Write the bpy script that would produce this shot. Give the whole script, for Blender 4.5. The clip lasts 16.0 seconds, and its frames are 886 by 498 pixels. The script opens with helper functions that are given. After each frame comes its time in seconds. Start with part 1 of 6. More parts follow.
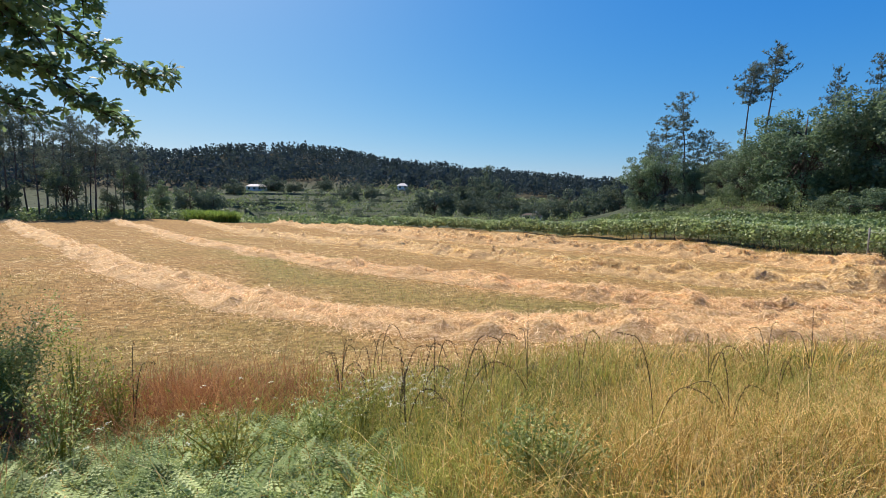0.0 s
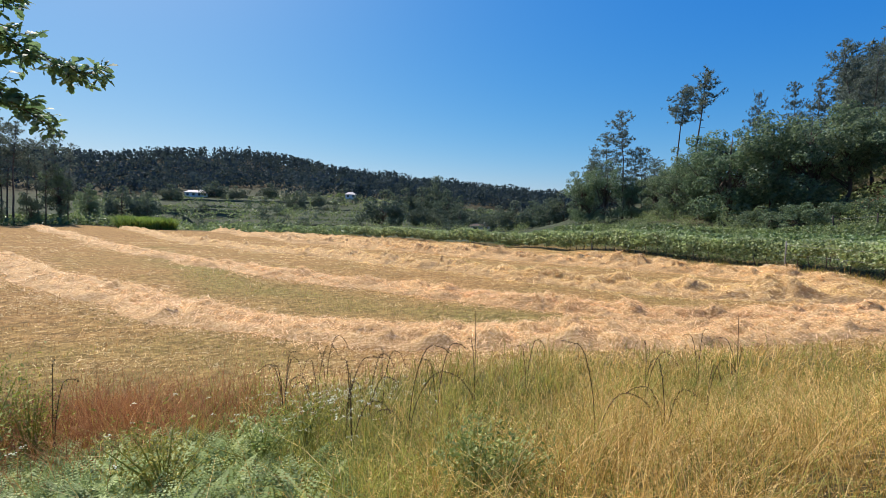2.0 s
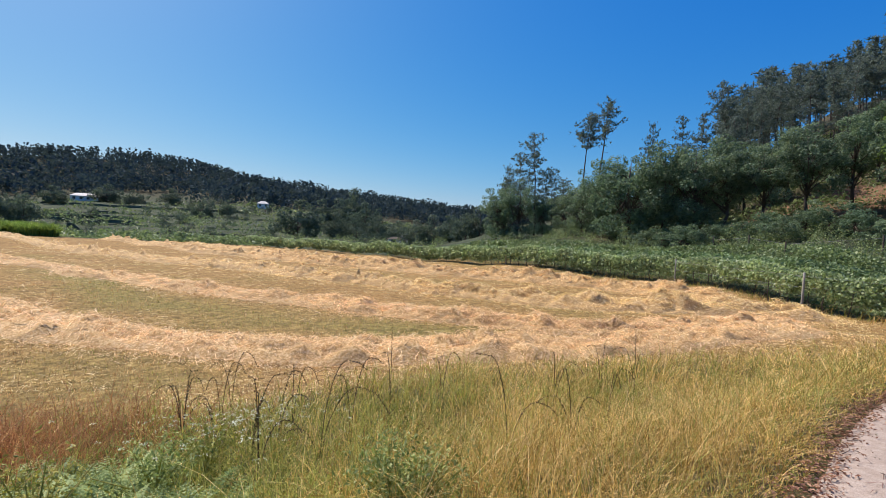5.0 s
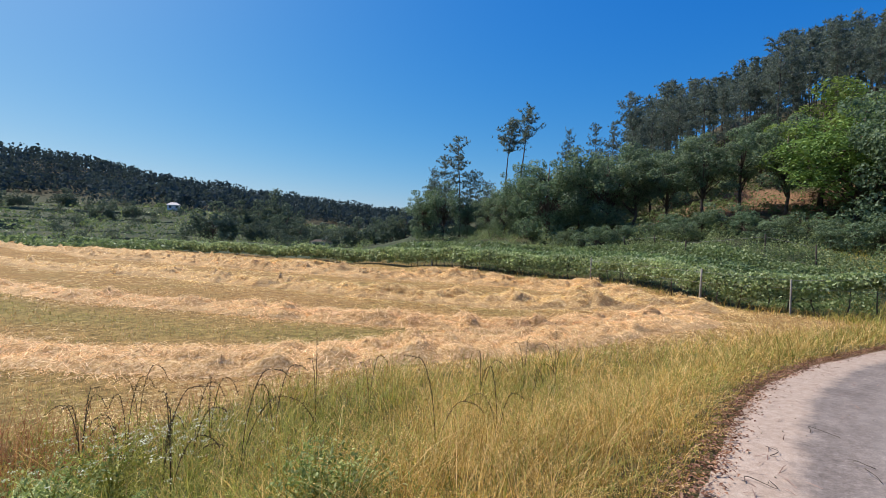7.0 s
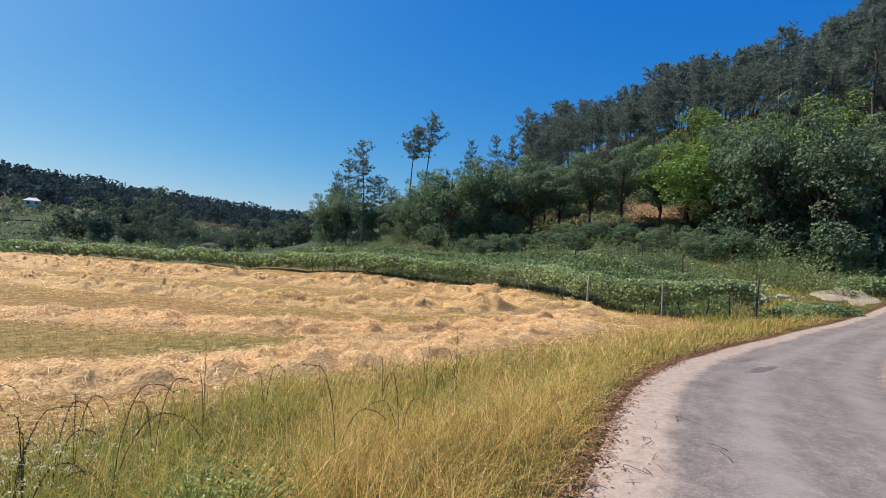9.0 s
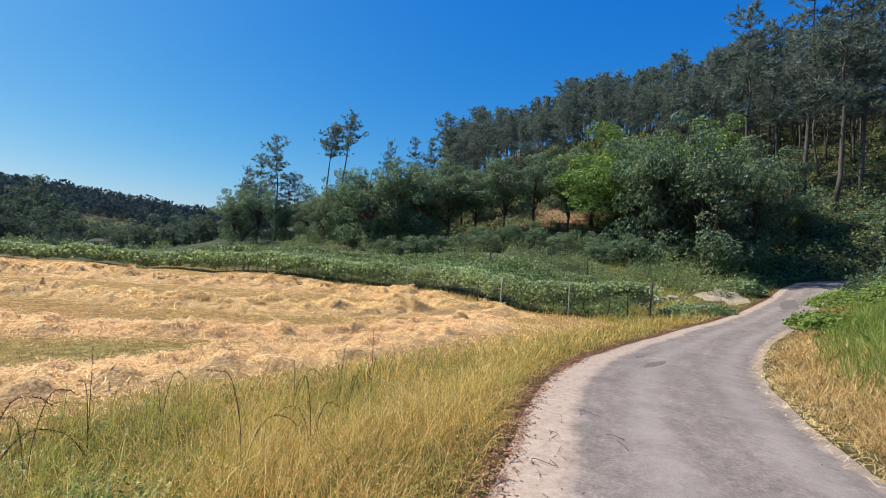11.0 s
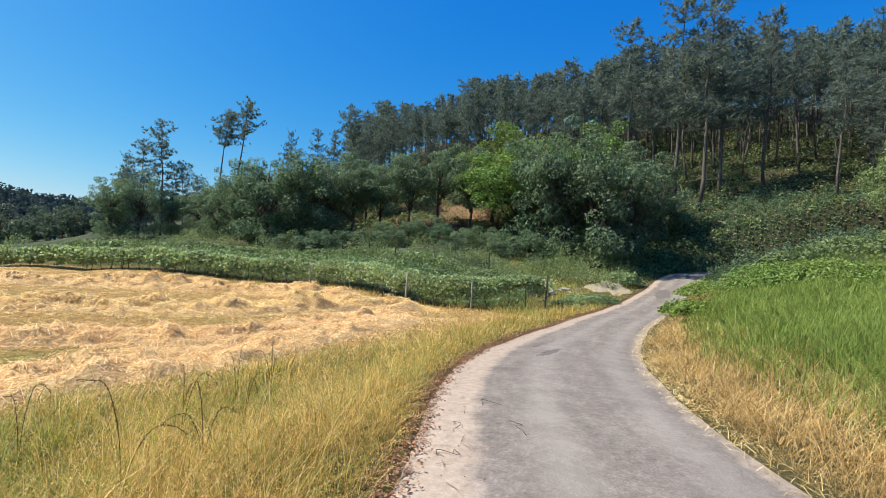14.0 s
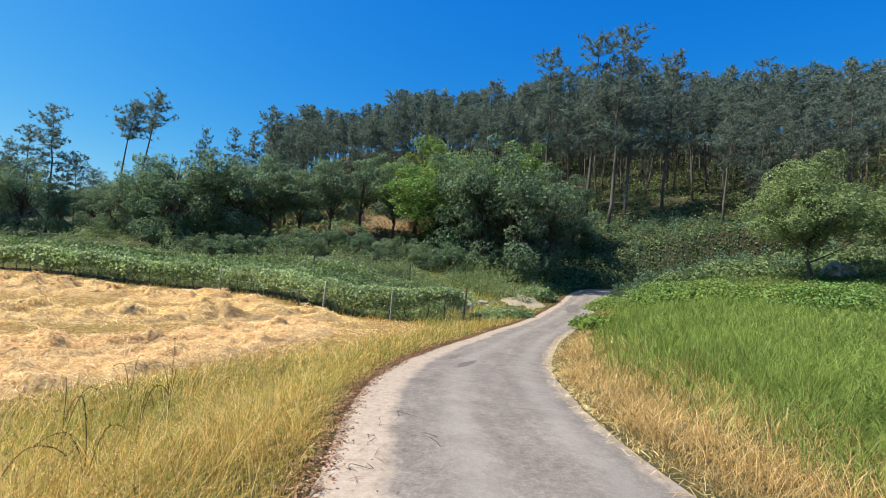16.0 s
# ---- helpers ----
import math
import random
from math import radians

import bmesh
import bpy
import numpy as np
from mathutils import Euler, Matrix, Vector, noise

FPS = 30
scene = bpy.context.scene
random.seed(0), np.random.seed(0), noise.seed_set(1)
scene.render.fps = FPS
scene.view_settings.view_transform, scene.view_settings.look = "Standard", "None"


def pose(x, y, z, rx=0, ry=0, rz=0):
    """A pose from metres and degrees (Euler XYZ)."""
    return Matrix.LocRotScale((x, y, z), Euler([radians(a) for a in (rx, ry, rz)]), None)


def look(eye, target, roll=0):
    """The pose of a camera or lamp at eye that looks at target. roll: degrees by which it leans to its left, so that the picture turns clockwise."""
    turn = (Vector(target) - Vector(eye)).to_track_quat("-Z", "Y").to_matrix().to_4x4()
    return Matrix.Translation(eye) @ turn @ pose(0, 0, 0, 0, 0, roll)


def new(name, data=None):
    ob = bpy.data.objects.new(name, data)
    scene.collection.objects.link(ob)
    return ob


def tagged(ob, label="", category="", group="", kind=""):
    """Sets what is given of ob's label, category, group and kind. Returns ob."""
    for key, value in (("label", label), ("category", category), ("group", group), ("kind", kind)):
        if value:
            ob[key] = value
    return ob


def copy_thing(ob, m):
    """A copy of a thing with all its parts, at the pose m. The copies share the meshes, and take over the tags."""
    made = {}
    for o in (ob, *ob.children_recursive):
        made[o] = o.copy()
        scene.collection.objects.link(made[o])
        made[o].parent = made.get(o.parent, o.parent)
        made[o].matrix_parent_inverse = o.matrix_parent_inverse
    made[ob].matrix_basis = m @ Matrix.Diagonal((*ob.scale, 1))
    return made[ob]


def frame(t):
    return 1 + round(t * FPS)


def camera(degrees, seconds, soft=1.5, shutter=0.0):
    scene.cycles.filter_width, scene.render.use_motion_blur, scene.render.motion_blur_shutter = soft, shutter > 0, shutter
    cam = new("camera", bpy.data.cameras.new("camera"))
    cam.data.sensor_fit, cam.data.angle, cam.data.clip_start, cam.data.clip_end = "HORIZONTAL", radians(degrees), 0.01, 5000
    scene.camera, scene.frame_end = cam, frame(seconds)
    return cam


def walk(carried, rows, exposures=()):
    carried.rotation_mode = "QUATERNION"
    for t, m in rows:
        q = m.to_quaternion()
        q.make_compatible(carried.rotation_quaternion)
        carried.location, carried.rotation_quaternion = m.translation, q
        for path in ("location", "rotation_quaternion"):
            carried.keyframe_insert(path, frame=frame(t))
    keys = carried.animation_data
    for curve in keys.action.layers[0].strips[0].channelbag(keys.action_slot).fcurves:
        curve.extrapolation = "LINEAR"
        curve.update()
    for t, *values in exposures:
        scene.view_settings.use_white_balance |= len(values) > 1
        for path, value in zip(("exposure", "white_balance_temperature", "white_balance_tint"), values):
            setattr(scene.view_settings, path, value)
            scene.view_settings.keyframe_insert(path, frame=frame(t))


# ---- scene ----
cam = camera(84.24, 16.0, soft=0.5)

EYE = (0.0, 0.0, 1.6)
PATH = [
    (0.0, pose(*EYE, 85.70, -0.00, 0.00)),
    (0.5, pose(*EYE, 86.01, -0.23, -1.60)),
    (1.0, pose(*EYE, 86.33, -0.48, -3.16)),
    (1.5, pose(*EYE, 86.65, -0.66, -4.59)),
    (2.0, pose(*EYE, 86.89, -0.72, -5.98)),
    (2.5, pose(*EYE, 87.05, -0.86, -7.39)),
    (3.0, pose(*EYE, 87.34, -1.10, -9.12)),
    (3.5, pose(*EYE, 87.75, -1.29, -10.65)),
    (4.0, pose(*EYE, 88.07, -1.51, -12.11)),
    (6.5, pose(*EYE, 89.29, -1.76, -21.78)),
    (7.0, pose(*EYE, 89.14, -1.44, -24.16)),
    (7.5, pose(*EYE, 89.31, -1.31, -26.94)),
    (8.0, pose(*EYE, 89.52, -1.42, -29.88)),
    (8.5, pose(*EYE, 89.87, -1.72, -32.77)),
    (9.0, pose(*EYE, 90.18, -2.20, -35.39)),
    (11.5, pose(*EYE, 90.69, -2.94, -47.34)),
    (12.0, pose(*EYE, 90.55, -2.83, -49.65)),
    (12.5, pose(*EYE, 90.42, -2.81, -51.74)),
    (13.0, pose(*EYE, 90.45, -2.83, -53.29)),
    (13.5, pose(*EYE, 90.59, -2.77, -54.85)),
    (14.0, pose(*EYE, 90.76, -2.81, -56.10)),
    (14.5, pose(*EYE, 90.99, -2.96, -57.56)),
    (15.0, pose(*EYE, 91.37, -3.40, -59.93)),
    (15.5, pose(*EYE, 92.00, -4.16, -62.86)),
    (16.0, pose(*EYE, 92.65, -4.62, -65.33)),
]
EXPOSURE = 0.64
walk(cam, PATH, [(0.0, EXPOSURE - 0.25, 6500, 13), (4.0, EXPOSURE - 0.3, 6350, 13), (8.0, EXPOSURE - 0.34, 6350, 11), (12.0, EXPOSURE - 0.1, 6450, 6), (16.0, EXPOSURE + 0.05, 6500, 1)])

# ---- light ----
SUN_AZ, SUN_EL = -34.0, 52.0      # degrees right of +y, degrees above the horizon
world = bpy.data.worlds.new("sky_world")
scene.world = world
world.use_nodes = True
wn, wl = world.node_tree.nodes, world.node_tree.links
sky = wn.new("ShaderNodeTexSky")
sky.sky_type = 'NISHITA'
sky.sun_disc = False
sky.sun_elevation = radians(SUN_EL)
sky.sun_rotation = radians(SUN_AZ)
sky.altitude, sky.air_density, sky.dust_density, sky.ozone_density = 200, 1.0, 1.3, 4.0
deep = wn.new("ShaderNodeHueSaturation")
deep.inputs["Hue"].default_value = 0.507
deep.inputs["Saturation"].default_value = 1.36
wl.new(sky.outputs[0], deep.inputs["Color"])
split, join = wn.new("ShaderNodeSeparateColor"), wn.new("ShaderNodeCombineColor")
wl.new(deep.outputs[0], split.inputs[0])
for band, (power, gain) in enumerate(((1.25, 0.48), (0.82, 1.0), (0.38, 2.5))):
    bent, grown = wn.new("ShaderNodeMath"), wn.new("ShaderNodeMath")
    bent.operation, grown.operation = 'POWER', 'MULTIPLY'
    bent.inputs[1].default_value, grown.inputs[1].default_value = power, gain
    wl.new(split.outputs[band], bent.inputs[0])
    wl.new(bent.outputs[0], grown.inputs[0])
    wl.new(grown.outputs[0], join.inputs[band])
wl.new(join.outputs[0], wn["Background"].inputs[0])
wn["Background"].inputs[1].default_value = 0.115
sun_data = bpy.data.lights.new("sun", 'SUN')
sun_data.energy, sun_data.angle, sun_data.color = 4.8, radians(0.53), (1.0, 0.94, 0.84)
sun = new("sun", sun_data)
sa, se = radians(SUN_AZ), radians(SUN_EL)
sun_from = Vector((math.sin(sa) * math.cos(se), math.cos(sa) * math.cos(se), math.sin(se)))
sun.matrix_world = look(sun_from * 200, (0, 0, 0))

# ---- materials ----
def shader(name):
    m = bpy.data.materials.new(name)
    m.use_nodes = True
    return m, m.node_tree.nodes, m.node_tree.links, m.node_tree.nodes["Principled BSDF"]


def ramp(nodes, links, src, colours, places=None):
    r = nodes.new("ShaderNodeValToRGB")
    el = r.color_ramp.elements
    n = len(colours)
    while len(el) < n:
        el.new(0.5)
    for i, c in enumerate(colours):
        el[i].position = places[i] if places else i / (n - 1)
        el[i].color = (*c, 1)
    links.new(src, r.inputs[0])
    return r.outputs[0]


def noise_out(nodes, links, scale, detail=4, rough=0.6, stretch=None):
    tc = nodes.new("ShaderNodeTexCoord")
    src = tc.outputs["Object"]
    if stretch:
        mp = nodes.new("ShaderNodeMapping")
        mp.inputs["Scale"].default_value = stretch
        links.new(src, mp.inputs[0])
        src = mp.outputs[0]
    n = nodes.new("ShaderNodeTexNoise")
    n.inputs["Scale"].default_value = scale
    n.inputs["Detail"].default_value = detail
    n.inputs["Roughness"].default_value = rough
    links.new(src, n.inputs["Vector"])
    return n.outputs["Fac"]


def mixed(nodes, links, fac, a, b, kind='MIX'):
    m = nodes.new("ShaderNodeMix")
    m.data_type, m.blend_type = 'RGBA', kind
    for sock, v in ((m.inputs[0], fac), (m.inputs[6], a), (m.inputs[7], b)):
        if isinstance(v, (int, float)):
            sock.default_value = v
        elif isinstance(v, tuple):
            sock.default_value = (*v, 1)
        else:
            links.new(v, sock)
    return m.outputs[2]


def bumped(nodes, links, bsdf, height, strength, dist):
    b = nodes.new("ShaderNodeBump")
    b.inputs["Strength"].default_value = strength
    b.inputs["Distance"].default_value = dist
    links.new(height, b.inputs["Height"])
    links.new(b.outputs[0], bsdf.inputs["Normal"])


def attr_out(nodes, name):
    a = nodes.new("ShaderNodeAttribute")
    a.attribute_name = name
    return a.outputs["Fac"]


def leaf_mat(name, colours, through_light=0.3, rough=0.55, patch=0.6, gloss=0.1):
    """Foliage: a colour for each leaf by its tint, drifting in patches; light passes through it."""
    m, n, l, b = shader(name)
    tint = attr_out(n, "tint")
    col = ramp(n, l, tint, colours)
    drift = noise_out(n, l, patch, 3)
    info = n.new("ShaderNodeObjectInfo")
    hs = n.new("ShaderNodeHueSaturation")
    mr = n.new("ShaderNodeMapRange")
    mr.inputs[1].default_value, mr.inputs[2].default_value = 0.25, 0.75
    mr.inputs[3].default_value, mr.inputs[4].default_value = 0.72, 1.28
    l.new(drift, mr.inputs[0])
    mo = n.new("ShaderNodeMapRange")
    mo.inputs[3].default_value, mo.inputs[4].default_value = 0.485, 0.515
    l.new(info.outputs["Random"], mo.inputs[0])
    l.new(mo.outputs[0], hs.inputs["Hue"])
    l.new(mr.outputs[0], hs.inputs["Value"])
    l.new(col, hs.inputs["Color"])
    l.new(hs.outputs[0], b.inputs["Base Color"])
    b.inputs["Roughness"].default_value = rough
    b.inputs["Specular IOR Level"].default_value = gloss
    tr = n.new("ShaderNodeBsdfTranslucent")
    k = 1.6 * through_light
    l.new(mixed(n, l, 1.0, hs.outputs[0], (k, k, 0.8 * k), 'MULTIPLY'), tr.inputs["Color"])
    mx = n.new("ShaderNodeAddShader")
    l.new(b.outputs[0], mx.inputs[0])
    l.new(tr.outputs[0], mx.inputs[1])
    l.new(mx.outputs[0], n["Material Output"].inputs[0])
    return m


def plain_mat(name, colours, rough=0.85, scale=6.0, bump=0.4, dist=0.02, stretch=None, fine=None):
    m, n, l, b = shader(name)
    f = noise_out(n, l, scale, 6, 0.65, stretch)
    col = ramp(n, l, f, colours, [0.3 + 0.4 * i / (len(colours) - 1) for i in range(len(colours))])
    if fine:
        g = noise_out(n, l, fine, 3, 0.7)
        col = mixed(n, l, 0.5, col, ramp(n, l, g, [(0.25, 0.25, 0.25), (0.75, 0.75, 0.75)], [0.3, 0.7]), 'OVERLAY')
    l.new(col, b.inputs["Base Color"])
    b.inputs["Roughness"].default_value = rough
    b.inputs["Specular IOR Level"].default_value = 0.25
    bumped(n, l, b, f, bump, dist)
    return m


M_OAK = leaf_mat("oak_leaf", [(0.06, 0.1, 0.05), (0.1, 0.155, 0.08), (0.17, 0.225, 0.125)], 0.5)
M_PALE = leaf_mat("pale_oak_leaf", [(0.085, 0.118, 0.05), (0.14, 0.185, 0.078), (0.2, 0.25, 0.115)], 0.35, 0.5, 0.35)
M_BROAD = leaf_mat("broad_leaf", [(0.046, 0.074, 0.044), (0.088, 0.124, 0.074), (0.145, 0.184, 0.115)], 0.5, 0.5, 0.35)
M_BRIGHT = leaf_mat("bright_leaf", [(0.075, 0.125, 0.03), (0.125, 0.19, 0.05), (0.19, 0.26, 0.075)], 0.3, 0.5, 0.35)
M_PINE = leaf_mat("pine_needle", [(0.056, 0.076, 0.064), (0.096, 0.12, 0.102), (0.15, 0.176, 0.15)], 0.35, 0.55, 0.25)
# leaf colours pulled towards blue, painting distance haze into the far woods
M_HAZYLEAF = leaf_mat("hazy_far_leaf", [(0.04, 0.056, 0.06), (0.054, 0.073, 0.077), (0.068, 0.088, 0.088)], 0.2, 0.8, 0.02, 0.02)
M_VALLEY = leaf_mat("valley_leaf", [(0.05, 0.07, 0.05), (0.08, 0.105, 0.075), (0.12, 0.145, 0.105)], 0.3, 0.6, 0.1, 0.05)
M_VINE = leaf_mat("vine_leaf", [(0.07, 0.105, 0.042), (0.16, 0.208, 0.098), (0.31, 0.345, 0.215)], 0.6, 0.5, 0.5, 0.2)
M_SCRUB = leaf_mat("scrub_leaf", [(0.06, 0.095, 0.036), (0.13, 0.172, 0.072), (0.235, 0.27, 0.135)], 0.4, 0.5, 0.2, 0.2)
M_UNDER = leaf_mat("undergrowth_leaf", [(0.06, 0.086, 0.036), (0.118, 0.152, 0.066), (0.205, 0.235, 0.115)], 0.4, 0.5, 0.2)
M_FERN = leaf_mat("fern_leaf", [(0.055, 0.085, 0.02), (0.15, 0.19, 0.06), (0.37, 0.4, 0.19)], 0.5, 0.5, 0.7, 0.08)
M_BRACKEN = leaf_mat("bracken_leaf", [(0.055, 0.09, 0.017), (0.115, 0.16, 0.034), (0.2, 0.25, 0.066)], 0.45, 0.5, 0.25)
M_BANK = leaf_mat("bank_grass", [(0.07, 0.105, 0.018), (0.15, 0.19, 0.04), (0.27, 0.3, 0.085)], 0.4, 0.5, 0.5)
M_DRY = leaf_mat("dry_grass", [(0.2, 0.12, 0.028), (0.43, 0.295, 0.078), (0.68, 0.51, 0.22)], 0.34, 0.55, 0.5)
M_TAN = leaf_mat("tan_grass", [(0.2, 0.12, 0.04), (0.39, 0.26, 0.095), (0.6, 0.45, 0.21)], 0.2, 0.55, 0.5)
M_GREEN = leaf_mat("green_grass", [(0.1, 0.11, 0.02), (0.215, 0.215, 0.045), (0.4, 0.36, 0.105)], 0.35, 0.5, 0.6)
M_RED = leaf_mat("red_grass", [(0.16, 0.068, 0.03), (0.31, 0.145, 0.06), (0.46, 0.27, 0.12)], 0.3, 0.6, 0.9)
M_STRAW = leaf_mat("straw", [(0.22, 0.12, 0.042), (0.52, 0.34, 0.14), (0.81, 0.635, 0.37)], 0.25, 0.5, 0.5)
M_BED = plain_mat("straw_bed", [(0.3, 0.17, 0.06), (0.53, 0.335, 0.14), (0.78, 0.58, 0.34)], 0.9, 16.0, 0.6, 0.05, None, 70.0)
M_WHITE = leaf_mat("white_flower", [(0.42, 0.43, 0.28), (0.66, 0.66, 0.5)], 0.2)
M_STEM = leaf_mat("dark_stem", [(0.055, 0.04, 0.022), (0.13, 0.09, 0.05)], 0.1)
M_BARK = plain_mat("bark", [(0.05, 0.036, 0.028), (0.10, 0.075, 0.058), (0.17, 0.13, 0.10)], 0.9, 5, 0.8, 0.03, (1, 1, 0.25))
M_PBARK = plain_mat("pine_bark", [(0.06, 0.05, 0.044), (0.11, 0.09, 0.078), (0.19, 0.16, 0.14)], 0.9, 5, 0.8, 0.03, (1, 1, 0.25))
M_POST = plain_mat("weathered_post", [(0.2, 0.18, 0.14), (0.33, 0.3, 0.25), (0.45, 0.42, 0.36)], 0.85, 14, 0.4, 0.005, (1, 1, 0.15))
M_DPOST = plain_mat("old_post", [(0.06, 0.045, 0.035), (0.12, 0.095, 0.07)], 0.9, 14, 0.4, 0.005, (1, 1, 0.15))
M_WIRE = plain_mat("wire", [(0.18, 0.18, 0.17), (0.3, 0.29, 0.27)], 0.5, 20, 0.1, 0.001)
M_PLASTER = plain_mat("white_plaster", [(0.68, 0.67, 0.63), (0.8, 0.79, 0.76)], 0.85, 1.5, 0.2, 0.01)
M_TILE = plain_mat("roof_tile", [(0.3, 0.16, 0.1), (0.45, 0.26, 0.17), (0.55, 0.36, 0.26)], 0.8, 2, 0.5, 0.03)
M_PALEROOF = plain_mat("pale_roof", [(0.5, 0.46, 0.42), (0.65, 0.6, 0.55)], 0.7, 2, 0.4, 0.03)
M_WINDOW = plain_mat("window_glass", [(0.02, 0.025, 0.03), (0.04, 0.045, 0.05)], 0.12, 3, 0.02, 0.001)
M_STONE = plain_mat("pale_stone", [(0.22, 0.2, 0.17), (0.33, 0.3, 0.26), (0.45, 0.42, 0.37)], 0.9, 4, 0.6, 0.03, None, 40)
M_MOSSY = plain_mat("mossy_wall", [(0.06, 0.065, 0.035), (0.1, 0.1, 0.055), (0.15, 0.145, 0.09)], 0.95, 1.2, 0.6, 0.05)
M_SAND = plain_mat("sandy_ground", [(0.26, 0.2, 0.13), (0.36, 0.29, 0.2), (0.46, 0.38, 0.28)], 0.95, 3, 0.5, 0.02, None, 60)
# dark asphalt of the repairs, also used for the shade painted on the lane
M_TARSHADE = plain_mat("tar_and_shade", [(0.1, 0.084, 0.075), (0.15, 0.126, 0.112), (0.21, 0.18, 0.16)], 0.85, 9, 0.4, 0.006, None, 110)
M_DEAD = leaf_mat("dead_leaf", [(0.12, 0.05, 0.032), (0.23, 0.11, 0.07), (0.38, 0.22, 0.15)], 0.1)
M_TWIG = leaf_mat("twig", [(0.1, 0.055, 0.04), (0.19, 0.115, 0.085), (0.31, 0.21, 0.16)], 0.1)


def ground_mat():
    """Soil, stubble, dry and green turf and forest litter, sorted by the masks on the sheet."""
    m, n, l, b = shader("ground")
    f1 = noise_out(n, l, 0.35, 5)
    f2 = noise_out(n, l, 7.0, 6, 0.7)
    f3 = noise_out(n, l, 45.0, 3, 0.7)
    turf = ramp(n, l, f2, [(0.05, 0.045, 0.018), (0.1, 0.085, 0.034), (0.18, 0.145, 0.062)], [0.3, 0.5, 0.72])
    stub = ramp(n, l, f2, [(0.16, 0.092, 0.03), (0.34, 0.2, 0.07), (0.54, 0.34, 0.14)], [0.28, 0.5, 0.72])
    stub_green = ramp(n, l, f2, [(0.145, 0.108, 0.032), (0.26, 0.2, 0.06), (0.39, 0.3, 0.112)], [0.3, 0.5, 0.72])
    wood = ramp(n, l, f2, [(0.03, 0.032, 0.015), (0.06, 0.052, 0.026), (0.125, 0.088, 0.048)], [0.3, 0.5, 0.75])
    meadow = ramp(n, l, f1, [(0.03, 0.042, 0.02), (0.055, 0.066, 0.032), (0.098, 0.1, 0.054)], [0.3, 0.5, 0.7])
    f4 = noise_out(n, l, 2.6, 8, 0.8)
    stub = mixed(n, l, attr_out(n, "regrowth"), stub, stub_green)
    stub = mixed(n, l, 0.85, stub, ramp(n, l, f4, [(0.22, 0.22, 0.22), (0.72, 0.72, 0.72)], [0.38, 0.62]), 'OVERLAY')
    col = mixed(n, l, attr_out(n, "stubble"), turf, stub)
    col = mixed(n, l, attr_out(n, "meadow"), col, meadow)
    needles = ramp(n, l, f2, [(0.1, 0.065, 0.035), (0.23, 0.13, 0.075), (0.36, 0.22, 0.13)], [0.3, 0.5, 0.72])
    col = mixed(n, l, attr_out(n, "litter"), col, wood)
    col = mixed(n, l, attr_out(n, "needles"), col, needles)
    col = mixed(n, l, 0.55, col, ramp(n, l, f3, [(0.2, 0.2, 0.2), (0.8, 0.8, 0.8)], [0.3, 0.7]), 'OVERLAY')
    l.new(col, b.inputs["Base Color"])
    b.inputs["Roughness"].default_value = 0.95
    b.inputs["Specular IOR Level"].default_value = 0.15
    bumped(n, l, b, f2, 1.0, 0.1)
    return m


